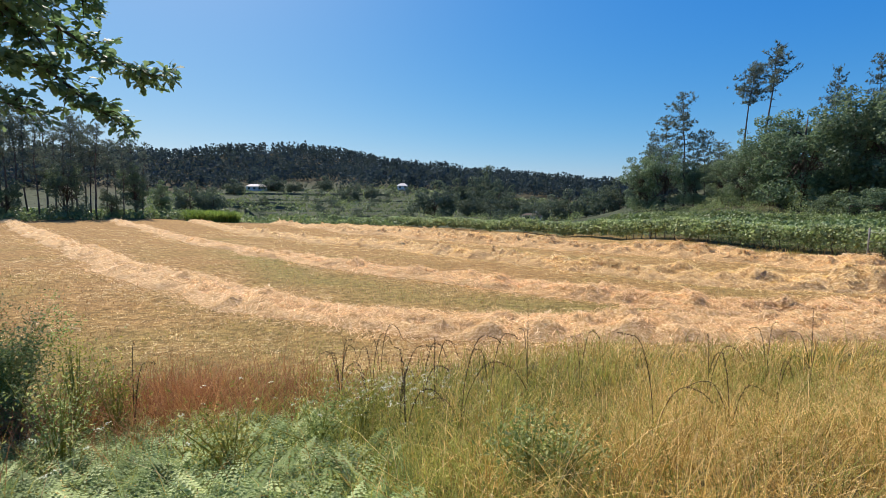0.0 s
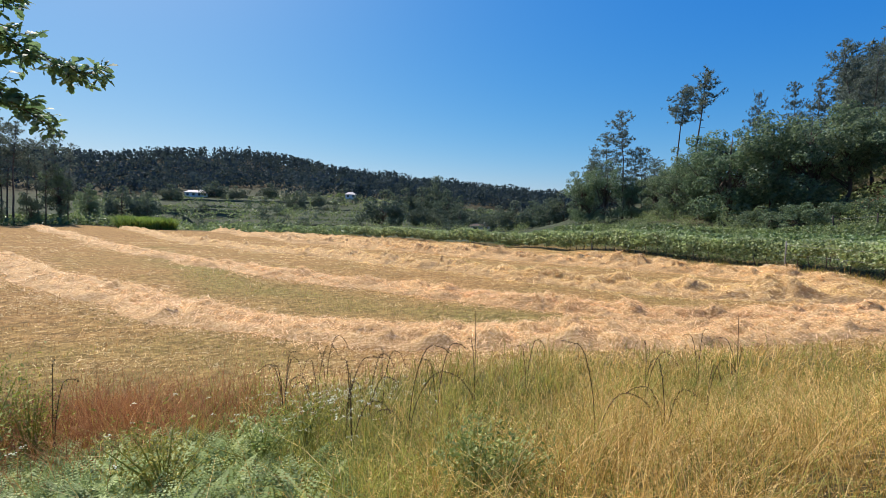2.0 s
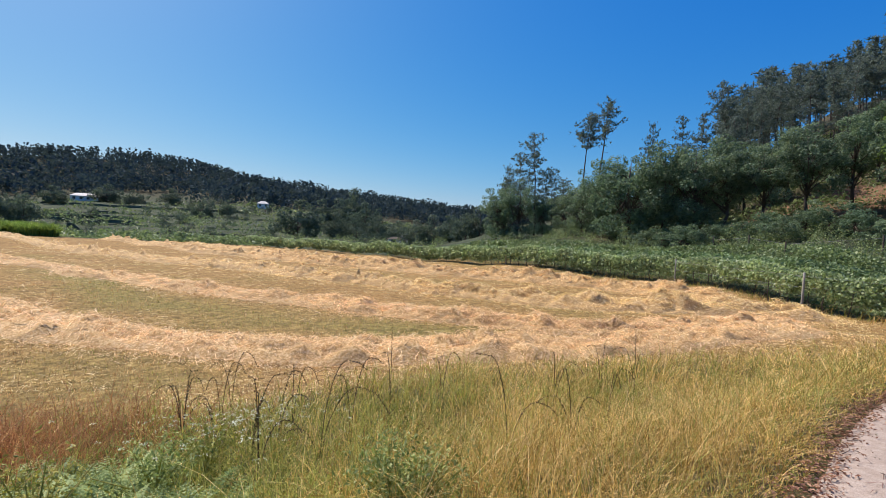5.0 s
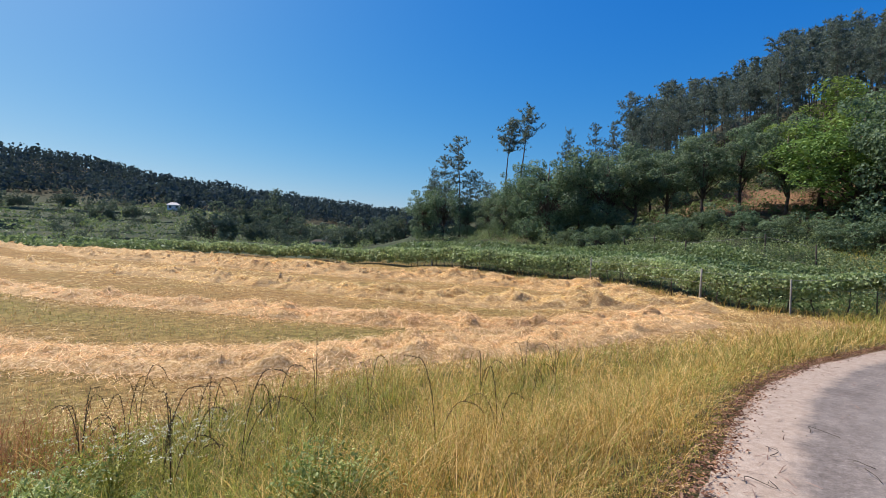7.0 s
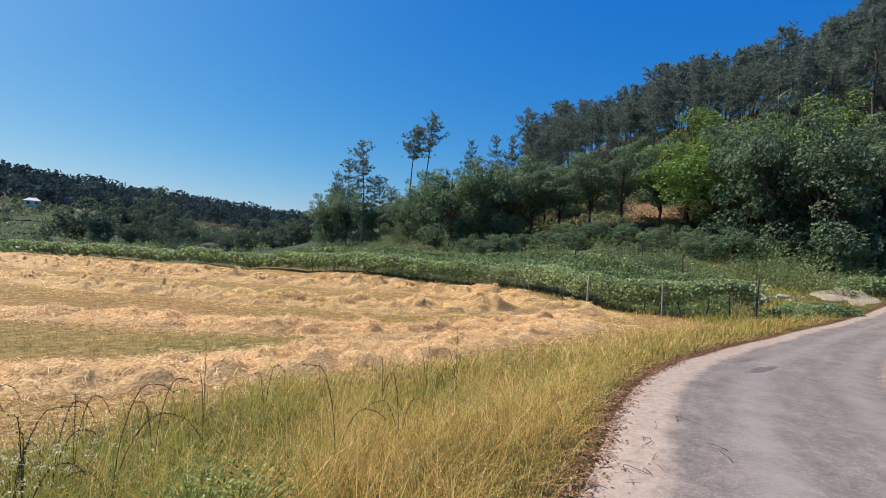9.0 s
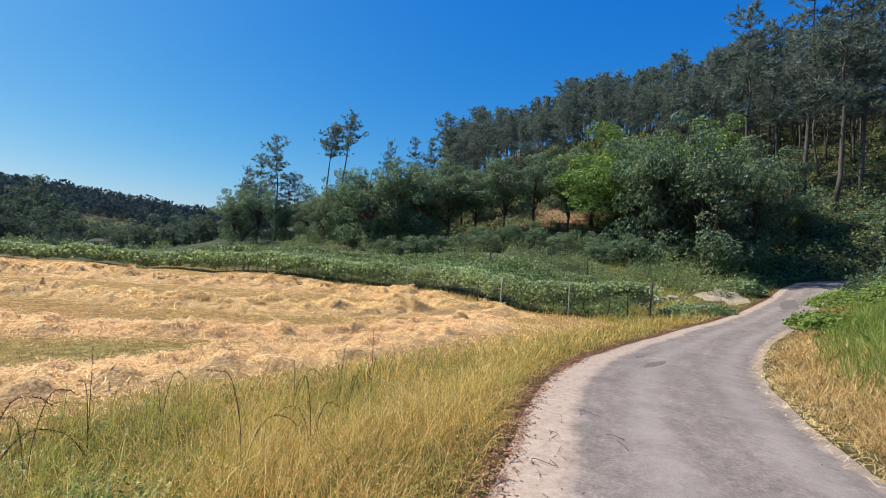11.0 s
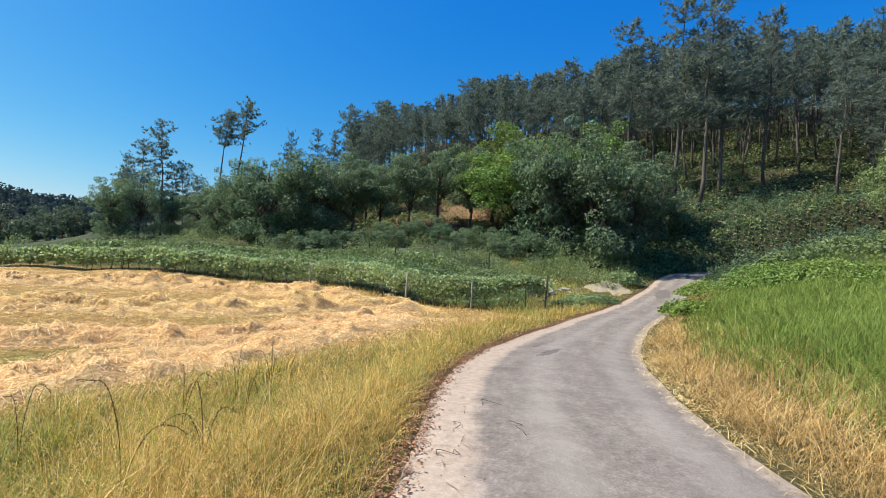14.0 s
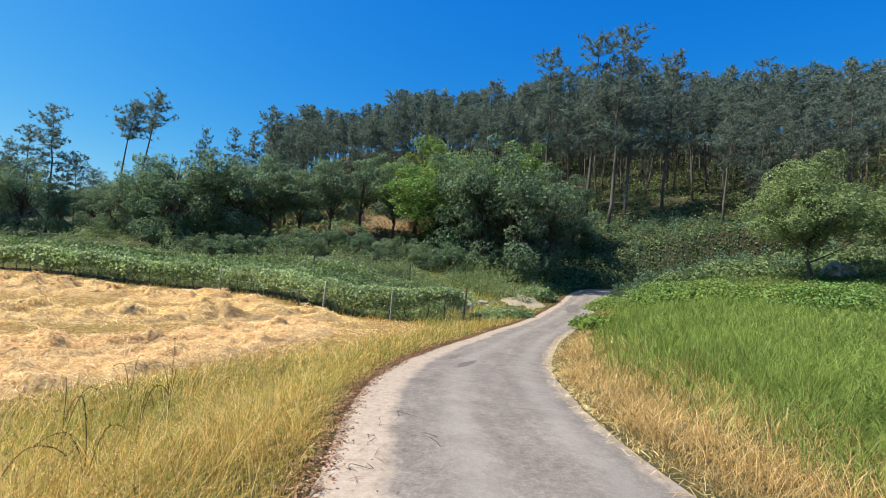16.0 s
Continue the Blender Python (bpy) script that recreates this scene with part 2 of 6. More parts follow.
def road_mat():
    """Old asphalt, worn pale in the wheel tracks, with sand washed over both edges."""
    m, n, l, b = shader("asphalt")
    f1 = noise_out(n, l, 1.7, 6, 0.7)
    f2 = noise_out(n, l, 11.0, 5, 0.7)
    f3 = noise_out(n, l, 120.0, 2, 0.7)
    asph = ramp(n, l, f2, [(0.135, 0.106, 0.088), (0.195, 0.158, 0.134), (0.262, 0.216, 0.187)], [0.32, 0.5, 0.68])
    worn = ramp(n, l, f1, [(0.16, 0.134, 0.118), (0.31, 0.266, 0.232)], [0.4, 0.66])
    sand = ramp(n, l, f2, [(0.31, 0.23, 0.172), (0.39, 0.298, 0.23), (0.46, 0.365, 0.29)], [0.3, 0.5, 0.7])
    grit = noise_out(n, l, 38.0, 4, 0.75)
    asph = mixed(n, l, 0.6, asph, ramp(n, l, grit, [(0.22, 0.22, 0.22), (0.78, 0.78, 0.78)], [0.36, 0.64]), 'OVERLAY')
    col = mixed(n, l, 0.3, asph, worn)
    stain = ramp(n, l, noise_out(n, l, 0.75, 7, 0.72), [(0.3, 0.3, 0.3), (0.52, 0.52, 0.52), (0.66, 0.66, 0.66)], [0.36, 0.5, 0.64])
    col = mixed(n, l, 0.22, col, stain, 'OVERLAY')
    scuff = ramp(n, l, noise_out(n, l, 3.4, 8, 0.8), [(0.0, 0.0, 0.0), (1.0, 1.0, 1.0)], [0.57, 0.7])
    col = mixed(n, l, mixed(n, l, 1.0, scuff, (0.2, 0.2, 0.2), 'MULTIPLY'), col, (0.36, 0.315, 0.285))
    lane = n.new("ShaderNodeCombineXYZ")
    l.new(attr_out(n, "across"), lane.inputs[0])
    l.new(attr_out(n, "along"), lane.inputs[1])
    streak = n.new("ShaderNodeTexNoise")
    streak.inputs["Scale"].default_value, streak.inputs["Detail"].default_value, streak.inputs["Roughness"].default_value = 1.0, 6, 0.65
    l.new(lane.outputs[0], streak.inputs["Vector"])
    col = mixed(n, l, 0.5, col, ramp(n, l, streak.outputs["Fac"], [(0.33, 0.33, 0.33), (0.5, 0.5, 0.5), (0.7, 0.69, 0.68)], [0.34, 0.5, 0.66]), 'OVERLAY')
    tr = n.new("ShaderNodeMath"); tr.operation = 'MULTIPLY'
    l.new(attr_out(n, "track"), tr.inputs[0]); l.new(f1, tr.inputs[1])
    col = mixed(n, l, tr.outputs[0], col, (0.3, 0.255, 0.222))
    ad = n.new("ShaderNodeMath"); ad.operation = 'ADD'
    l.new(attr_out(n, "edge"), ad.inputs[0]); l.new(f1, ad.inputs[1])
    sm = n.new("ShaderNodeMapRange")
    sm.inputs[1].default_value, sm.inputs[2].default_value = 0.86, 1.22
    l.new(ad.outputs[0], sm.inputs[0])
    col = mixed(n, l, sm.outputs[0], col, sand)
    col = mixed(n, l, 0.45, col, ramp(n, l, f3, [(0.2, 0.2, 0.2), (0.8, 0.8, 0.8)], [0.3, 0.7]), 'OVERLAY')
    l.new(col, b.inputs["Base Color"])
    b.inputs["Roughness"].default_value = 0.88
    b.inputs["Specular IOR Level"].default_value = 0.3
    bumped(n, l, b, f3, 0.35, 0.008)
    return m


M_GROUND, M_ROAD = ground_mat(), road_mat()

# ---- mesh tools ----
rng = np.random.default_rng(7)


class Buf:
    """Triangles gathered piece by piece, with a tint for each vertex."""
    def __init__(self):
        self.v, self.f, self.t, self.n = [], [], [], 0

    def add(self, v, f, t=0.5):
        v = np.asarray(v, float).reshape(-1, 3)
        self.v.append(v)
        self.f.append(np.asarray(f, np.int64).reshape(-1, 3) + self.n)
        self.t.append(np.broadcast_to(np.asarray(t, float), (len(v),)).copy())
        self.n += len(v)

    def mesh(self, name, material, smooth=False, extra=None):
        v, f, t = np.concatenate(self.v), np.concatenate(self.f), np.concatenate(self.t)
        me = bpy.data.meshes.new(name)
        me.vertices.add(len(v))
        me.vertices.foreach_set("co", v.astype(np.float32).ravel())
        me.loops.add(3 * len(f))
        me.loops.foreach_set("vertex_index", f.astype(np.int32).ravel())
        me.polygons.add(len(f))
        me.polygons.foreach_set("loop_start", np.arange(0, 3 * len(f), 3, dtype=np.int32))
        if smooth:
            me.polygons.foreach_set("use_smooth", np.ones(len(f), bool))
        me.update(calc_edges=True)
        for key, val in {"tint": t, **(extra or {})}.items():
            me.attributes.new(key, 'FLOAT', 'POINT').data.foreach_set("value", np.asarray(val, np.float32))
        me.materials.append(material)
        return me


def part(name, mesh, parent, label=""):
    ob = new(name, mesh)
    ob.parent = parent
    return tagged(ob, label)


def unit(v):
    return v / np.maximum(np.linalg.norm(v, axis=-1, keepdims=True), 1e-9)


def rand_dirs(n):
    return unit(rng.normal(size=(n, 3)))


def tube(buf, pts, radii, sides=6, tint=0.5):
    pts = np.asarray(pts, float)
    radii = np.broadcast_to(radii, (len(pts),))
    d = unit(np.gradient(pts, axis=0))
    ref = np.where(np.abs(d[:, 2:3]) > 0.9, np.array([[1.0, 0, 0]]), np.array([[0, 0, 1.0]]))
    a = unit(np.cross(d, ref))
    b = np.cross(d, a)
    ang = np.arange(sides) * 2 * np.pi / sides
    ring = (pts[:, None] + radii[:, None, None] * (a[:, None] * np.cos(ang)[None, :, None] + b[:, None] * np.sin(ang)[None, :, None]))
    k, s = np.meshgrid(np.arange(len(pts) - 1), np.arange(sides), indexing='ij')
    i00, i01 = k * sides + s, k * sides + (s + 1) % sides
    i10, i11 = i00 + sides, i01 + sides
    f = np.concatenate([np.stack([i00, i01, i11], -1).reshape(-1, 3), np.stack([i00, i11, i10], -1).reshape(-1, 3)])
    caps = [(0, i + 1, i) for i in range(1, sides - 1)]
    o = (len(pts) - 1) * sides
    caps += [(o, o + i, o + i + 1) for i in range(1, sides - 1)]
    buf.add(ring, np.concatenate([f, np.array(caps)]), tint)


def leaves(buf, p, nrm, size, tint, aspect=0.55, fold=0.18):
    """Folded, pointed leaves at p that face nrm."""
    n = len(p)
    size = np.broadcast_to(size, (n,))[:, None]
    t = unit(np.cross(nrm, rand_dirs(n)))
    s = np.cross(nrm, t)
    v = np.stack([p - t * size * 0.5, p + s * size * aspect * 0.5 + nrm * size * fold, p + t * size * 0.5,
                  p - s * size * aspect * 0.5 + nrm * size * fold], 1)
    i = np.arange(n)[:, None] * 4
    buf.add(v, np.concatenate([i + [[0, 1, 2]], i + [[0, 2, 3]]]), np.repeat(tint, 4))


def blades(buf, base, height, width, lean_dir, lean, tint, seg=3):
    """Grass blades that taper and bend over towards lean_dir."""
    n = len(base)
    up = np.array([0, 0, 1.0])
    ld = np.stack([np.cos(lean_dir), np.sin(lean_dir), np.zeros(n)], 1)
    face = rng.uniform(0, 2 * np.pi, n)
    side = np.stack([np.cos(face), np.sin(face), np.zeros(n)], 1)
    height, width, lean = (np.broadcast_to(q, (n,))[:, None] for q in (height, width, lean))
    rows = []
    for k in range(seg + 1):
        u = k / seg
        c = base + up * height * (u - 0.35 * lean * u * u) + ld * height * lean * u * u
        if k < seg:
            w = width * (1 - u) ** 0.6 * 0.5
            rows += [c - side * w, c + side * w]
        else:
            rows.append(c)
    v = np.stack(rows, 1)
    m = 2 * seg + 1
    tri = []
    for k in range(seg - 1):
        tri += [[2 * k, 2 * k + 1, 2 * k + 3], [2 * k, 2 * k + 3, 2 * k + 2]]
    tri.append([2 * seg - 2, 2 * seg - 1, 2 * seg])
    i = np.arange(n)[:, None, None] * m
    buf.add(v, (i + np.array(tri)[None]).reshape(-1, 3), np.repeat(tint, m))


def vnoise(x, y, seed=0):
    """Smooth value noise, 0 to 1."""
    xi, yi = np.floor(x).astype(np.int64), np.floor(y).astype(np.int64)
    xf, yf = x - xi, y - yi
    def h(a, b):
        q = (a * 374761393 + b * 668265263 + seed * 982451653) & 0x7fffffff
        q = ((q ^ (q >> 13)) * 1274126177) & 0x7fffffff
        return ((q ^ (q >> 16)) & 0xffff) / 65535.0
    u, v = xf * xf * (3 - 2 * xf), yf * yf * (3 - 2 * yf)
    return (h(xi, yi) * (1 - u) + h(xi + 1, yi) * u) * (1 - v) + (h(xi, yi + 1) * (1 - u) + h(xi + 1, yi + 1) * u) * v


def fbm(x, y, seed=0):
    return 0.55 * vnoise(x, y, seed) + 0.3 * vnoise(2.1 * x, 2.1 * y, seed + 1) + 0.15 * vnoise(4.3 * x, 4.3 * y, seed + 2)


def sstep(a, b, x):
    t = np.clip((x - a) / (b - a), 0, 1)
    return t * t * (3 - 2 * t)


def spline(pts, step):
    """Points every step metres along a smooth line through pts."""
    pts = np.asarray(pts, float)
    p = np.concatenate([[2 * pts[0] - pts[1]], pts, [2 * pts[-1] - pts[-2]]])
    out = []
    for i in range(1, len(p) - 2):
        u = np.linspace(0, 1, 40, endpoint=False)[:, None]
        a, b, c, d = p[i - 1], p[i], p[i + 1], p[i + 2]
        out.append(0.5 * (2 * b + (c - a) * u + (2 * a - 5 * b + 4 * c - d) * u ** 2 + (3 * b - a - 3 * c + d) * u ** 3))
    out = np.concatenate(out + [pts[-1:]])
    s = np.concatenate([[0], np.cumsum(np.linalg.norm(np.diff(out, axis=0), axis=1))])
    q = np.arange(0, s[-1], step)
    return np.stack([np.interp(q, s, out[:, i]) for i in range(out.shape[1])], 1)


# ---- lie of the land ----
NEAR = [(0, 0), (2.5, -0.1), (6, -0.75), (10, -1.15), (14, -1.2)]
LAND = {
    -180: [(0, 0), (20, 0), (100, 5), (400, 30), (3000, 60)],
    -100: [(0, 0), (20, 0), (100, 2), (400, 20), (3000, 60)],
    -60: [(0, 0), (5, -0.2), (15, -0.7), (60, 0), (110, 2), (300, 15), (3000, 60)],
    -42: NEAR + [(25, -1.1), (60, -0.4), (90, 0.35), (110, 1), (160, 2), (300, 8), (600, 46), (3000, 56)],
    -31: NEAR + [(30, -1.2), (60, -0.7), (95, 0.4), (130, 2), (250, 6), (400, 17), (600, 61), (3000, 64)],
    -20: NEAR + [(40, -1.2), (100, -0.6), (130, -0.8), (150, 1.2), (200, 4.5), (250, 9), (330, 16), (450, 32), (620, 70), (3000, 70)],
    -14: NEAR + [(40, -1.2), (100, -1.0), (130, -1.0), (150, 0.8), (200, 4.2), (250, 8.5), (330, 16), (450, 34), (620, 73), (3000, 72)],
    -6: NEAR + [(95, -1.2), (130, -1.2), (150, 0.4), (200, 4), (250, 8), (330, 18), (450, 31), (620, 60), (3000, 60)],
    2: NEAR + [(80, -1.2), (130, -1.2), (200, 2), (330, 13), (450, 26), (620, 46), (3000, 46)],
    14: NEAR + [(60, -1.2), (100, -1.0), (200, 0), (350, 7), (620, 33), (3000, 33)],
    20: NEAR + [(51, -1.2), (60, 0.2), (75, 1.6), (100, 2.2), (200, 1), (350, 5), (620, 27), (3000, 27)],
    30: NEAR + [(40, -1.2), (48, 0), (60, 1.9), (75, 2.6), (100, 3.5), (130, 5), (300, 14), (600, 30), (3000, 30)],
    40: NEAR + [(37, -1.2), (45, 0.2), (55, 2.0), (62, 3.0), (80, 6), (110, 9.5), (140, 11), (300, 20), (600, 34), (3000, 34)],
    54: NEAR + [(29, -1.2), (36, 0.1), (45, 2.3), (47, 2.7), (53, 4.4), (60, 6.2), (66, 8.4), (80, 14), (110, 25), (130, 31), (160, 33), (3000, 34)],
    68: [(0, 0), (4, -0.1), (8, -0.5), (14, -0.85), (20, -1.1), (27, -1.1), (36, 0.0), (44, 1.2), (52, 3.6), (70, 12), (100, 26), (125, 35), (150, 38), (3000, 38)],
    78: [(0, 0), (5, 0), (10, -0.35), (18, -0.8), (25, -0.9), (35, -0.3), (45, 0.6), (52, 2), (60, 7.5), (75, 14), (100, 26), (125, 37), (150, 40), (3000, 40)],
    86: [(0, 0), (5, 0), (10, -0.15), (20, 0.1), (30, 0.4), (45, 1.0), (52, 1.9), (60, 8), (75, 15), (100, 27), (125, 38), (150, 41), (3000, 41)],
    95: [(0, 0), (5, 0), (10, 0.4), (20, 0.9), (30, 1.5), (40, 2.4), (50, 4.2), (60, 8.5), (100, 26), (125, 37), (150, 40), (3000, 40)],
    105: [(0, 0), (5, 0), (10, 0.5), (20, 1.1), (30, 1.8), (40, 2.9), (50, 4.5), (60, 9), (100, 26), (125, 37), (150, 40), (3000, 40)],
    125: [(0, 0), (5, 0), (10, 0.5), (30, 2.0), (50, 4.5), (60, 9), (100, 26), (125, 37), (3000, 40)],
    180: [(0, 0), (20, 0), (100, 5), (400, 30), (3000, 60)],
}
LAND_AZ = np.array(sorted(LAND), float)
LAND_RZ = [tuple(np.array(c, float).T) for c in (LAND[k] for k in sorted(LAND))]

ROAD_LEFT = [(-14, -8.5), (-8, -4.2), (-4, -1.6), (-1, 0.35), (1.0, 1.25), (2.7, 2.1), (4.1, 2.86), (5.35, 3.55), (7.4, 4.45), (12.2, 5.9), (20.5, 7.1), (29.6, 7.5), (38, 7.7), (45.5, 8.0), (50, 7.2), (53.5, 3.5), (55.5, -2), (58, -12)]
ROAD_RIGHT = [(-12, -11), (-6, -7.0), (-2.2, -4.4), (0.6, -2.4), (2.6, -1.25), (4.5, -0.3), (6.0, 0.5), (9.0, 1.6), (13.4, 2.8), (20.7, 4.0), (29.8, 4.5), (38, 4.8), (44.5, 5.0), (47.5, 4.4), (50.5, 2), (52.3, -2.5), (54.5, -12.5)]
RL, RR = spline(ROAD_LEFT, 0.02), spline(ROAD_RIGHT, 0.02)
RK = 420
RL = RL[np.linspace(0, len(RL) - 1, RK).astype(int)]
_q = []
j0 = 0
for p in RL:
    d = np.linalg.norm(RR - p, axis=1) + 0.02 * np.abs(np.arange(len(RR)) / len(RR) - len(_q) / RK) * 100
    j0 = max(j0, int(d.argmin()))
    _q.append(j0)
_q = np.convolve(np.pad(np.array(_q, float), 12, mode='edge'), np.ones(25) / 25, 'valid')
RR = RR[np.clip(_q.astype(int), 0, len(RR) - 1)]
RC = (RL + RR) / 2
RHALF = np.linalg.norm(RL - RR, axis=1) / 2


def road_z(x):
    return np.interp(x, [-50, 3, 5, 8, 12, 18, 25, 31, 38, 46, 52, 60], [0, 0, -0.08, -0.28, -0.6, -0.85, -0.9, -0.72, -0.2, 0.65, 1.35, 1.9])


def road_gap(x, y):
    """Metres outside the road's edge (negative on it), and the road's height there."""
    d2 = np.full(x.shape, 1e9)
    idx = np.zeros(x.shape, int)
    for i in range(0, RK, 2):
        q = (x - RC[i, 0]) ** 2 + (y - RC[i, 1]) ** 2
        m = q < d2
        d2 = np.where(m, q, d2)
        idx = np.where(m, i, idx)
    return np.sqrt(d2) - RHALF[idx], road_z(RC[idx, 0])


def land_z(x, y, with_road=True):
    x, y = np.asarray(x, float), np.asarray(y, float)
    r, az = np.hypot(x, y), np.degrees(np.arctan2(x, y))
    cols = np.stack([np.interp(r, a, b) for a, b in LAND_RZ])
    k = np.clip(np.searchsorted(LAND_AZ, az) - 1, 0, len(LAND_AZ) - 2)
    u = np.clip((az - LAND_AZ[k]) / (LAND_AZ[k + 1] - LAND_AZ[k]), 0, 1)
    n = np.arange(x.size).reshape(x.shape)
    flat = cols.reshape(len(LAND_AZ), -1)
    z = (flat[k.ravel(), n.ravel()] * (1 - u.ravel()) + flat[k.ravel() + 1, n.ravel()] * u.ravel()).reshape(x.shape)
    z = z + (fbm(x / 9, y / 9, 5) - 0.5) * np.clip((r - 30) / 40, 0, 1) * 0.7 + (fbm(x / 60, y / 60, 9) - 0.5) * np.clip((r - 200) / 300, 0, 1) * 14
    z = z + (fbm(x * 1.3, y * 1.3, 3) - 0.5) * 0.07
    terrace = sstep(120, 150, r) * (1 - sstep(300, 360, r)) * sstep(-34, -26, az) * (1 - sstep(8, 16, az))
    zt = np.floor(z / 1.6) * 1.6 + 1.6 * sstep(0.78, 1.0, z / 1.6 - np.floor(z / 1.6))
    z = z + (zt - z) * terrace
    if with_road:
        near = r < 75
        if np.any(near):
            g, rz = road_gap(x[near] if x.shape else x, y[near] if y.shape else y)
            w = sstep(0.25, 2.6, g)
            zz = z[near] if x.shape else z
            zz = (rz - 0.035) * (1 - w) + zz * w
            if x.shape:
                z[near] = zz
            else:
                z = zz
    return z


def at(az, r):
    a = np.radians(az)
    return r * np.sin(a), r * np.cos(a)


FIELD_AZ = [-75, -60, -42, -30, -12, 0, 8, 14, 20, 31, 41, 52, 60, 66, 70]
FIELD_IN = [14, 11, 8.5, 7.6, 7.4, 7.6, 8.2, 9.0, 9.8, 11, 12.2, 15.5, 19, 23, 40]
FIELD_OUT = [70, 82, 90, 97, 103, 88, 67, 59, 52, 40, 37, 28, 25.5, 25, 30]


def stubble_mask(x, y, soft=1.0):
    r, az = np.hypot(x, y), np.degrees(np.arctan2(x, y))
    a, b = np.interp(az, FIELD_AZ, FIELD_IN), np.interp(az, FIELD_AZ, FIELD_OUT)
    wob = (fbm(x / 1.5, y / 1.5, 21) - 0.5) * 1.6
    return sstep(-soft, soft, r - a + wob) * sstep(-soft, soft, b - r) * (az > -75) * (az < 70)


GREEN_STRIP = spline([(-22, 47), (-11.8, 31.5), (-6.2, 21.2), (-0.8, 16.2), (3.4, 13.4), (7.5, 12.6)], 0.5)


def regrowth_mask(x, y):
    """Green grass returning between the two nearest straw rows and near the verge."""
    d = np.full(x.shape, 1e9)
    for p in GREEN_STRIP:
        d = np.minimum(d, np.hypot(x - p[0], y - p[1]))
    r, az = np.hypot(x, y), np.degrees(np.arctan2(x, y))
    m = 0.85 * np.exp(-(d / 1.9) ** 2) + 0.5 * (1 - sstep(11, 19, r)) * (1 - sstep(-16, -4, az)) + 0.08 * (1 - sstep(20, 50, r))
    return np.clip(m + (fbm(x / 2.5, y / 2.5, 33) - 0.5) * 1.3, 0, 1)


def build_ground():
    az = np.radians(np.concatenate([np.arange(-180, -64, 4.0), np.arange(-64, 116, 0.5), np.arange(116, 180, 4.0)]))
    r = np.concatenate([[0.25], np.geomspace(0.6, 40, 96), np.arange(40.8, 74, 0.8), np.geomspace(75, 3000, 62)])
    A, R = np.meshgrid(az, r, indexing='ij')
    x, y = R * np.sin(A), R * np.cos(A)
    z = land_z(x.ravel(), y.ravel()).reshape(x.shape)
    na, nr = x.shape
    i, j = np.meshgrid(np.arange(na), np.arange(nr - 1), indexing='ij')
    i2 = (i + 1) % na
    a, b, c, d = i * nr + j, i * nr + j + 1, i2 * nr + j + 1, i2 * nr + j
    f = np.concatenate([np.stack([a, b, c], -1).reshape(-1, 3), np.stack([a, c, d], -1).reshape(-1, 3)])[:, ::-1]
    x, y, z = x.ravel(), y.ravel(), z.ravel()
    v = np.stack([x, y, z], 1)
    centre = len(v)
    v = np.concatenate([v, [[0, 0, float(land_z(np.array([0.01]), np.array([0.0]))[0])]]])
    fan = np.array([[centre, ((k + 1) % na) * nr, k * nr] for k in range(na)])[:, ::-1]
    buf = Buf()
    buf.add(v, np.concatenate([f, fan]))
    rr, azd = np.hypot(v[:, 0], v[:, 1]), np.degrees(np.arctan2(v[:, 0], v[:, 1]))
    stub = stubble_mask(v[:, 0], v[:, 1])
    reg = regrowth_mask(v[:, 0], v[:, 1]) * (1 - sstep(40, 70, rr))
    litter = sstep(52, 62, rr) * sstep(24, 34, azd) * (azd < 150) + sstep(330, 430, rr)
    meadow = sstep(100, 112, rr) + sstep(2, 5, rr - np.interp(azd, FIELD_AZ, FIELD_OUT)) * (azd > -70) * (azd < 70) + sstep(6, 12, rr) * (azd >= 70) * (azd < 130) * np.where(rr > 40, sstep(0.3, 1.5, road_gap(v[:, 0], v[:, 1])[0]), sstep(2.5, 5.0, road_gap(v[:, 0], v[:, 1])[0]))
    needles = sstep(51, 55, rr) * (1 - sstep(62, 69, rr)) * sstep(42, 47, azd) * (1 - sstep(63, 69, azd)) * sstep(0.3, 0.5, fbm(v[:, 0] / 5, v[:, 1] / 5, 19))
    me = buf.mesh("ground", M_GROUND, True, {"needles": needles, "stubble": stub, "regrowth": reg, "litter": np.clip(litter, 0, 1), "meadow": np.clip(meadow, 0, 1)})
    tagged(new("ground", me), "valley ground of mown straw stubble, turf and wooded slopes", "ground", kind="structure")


build_ground()


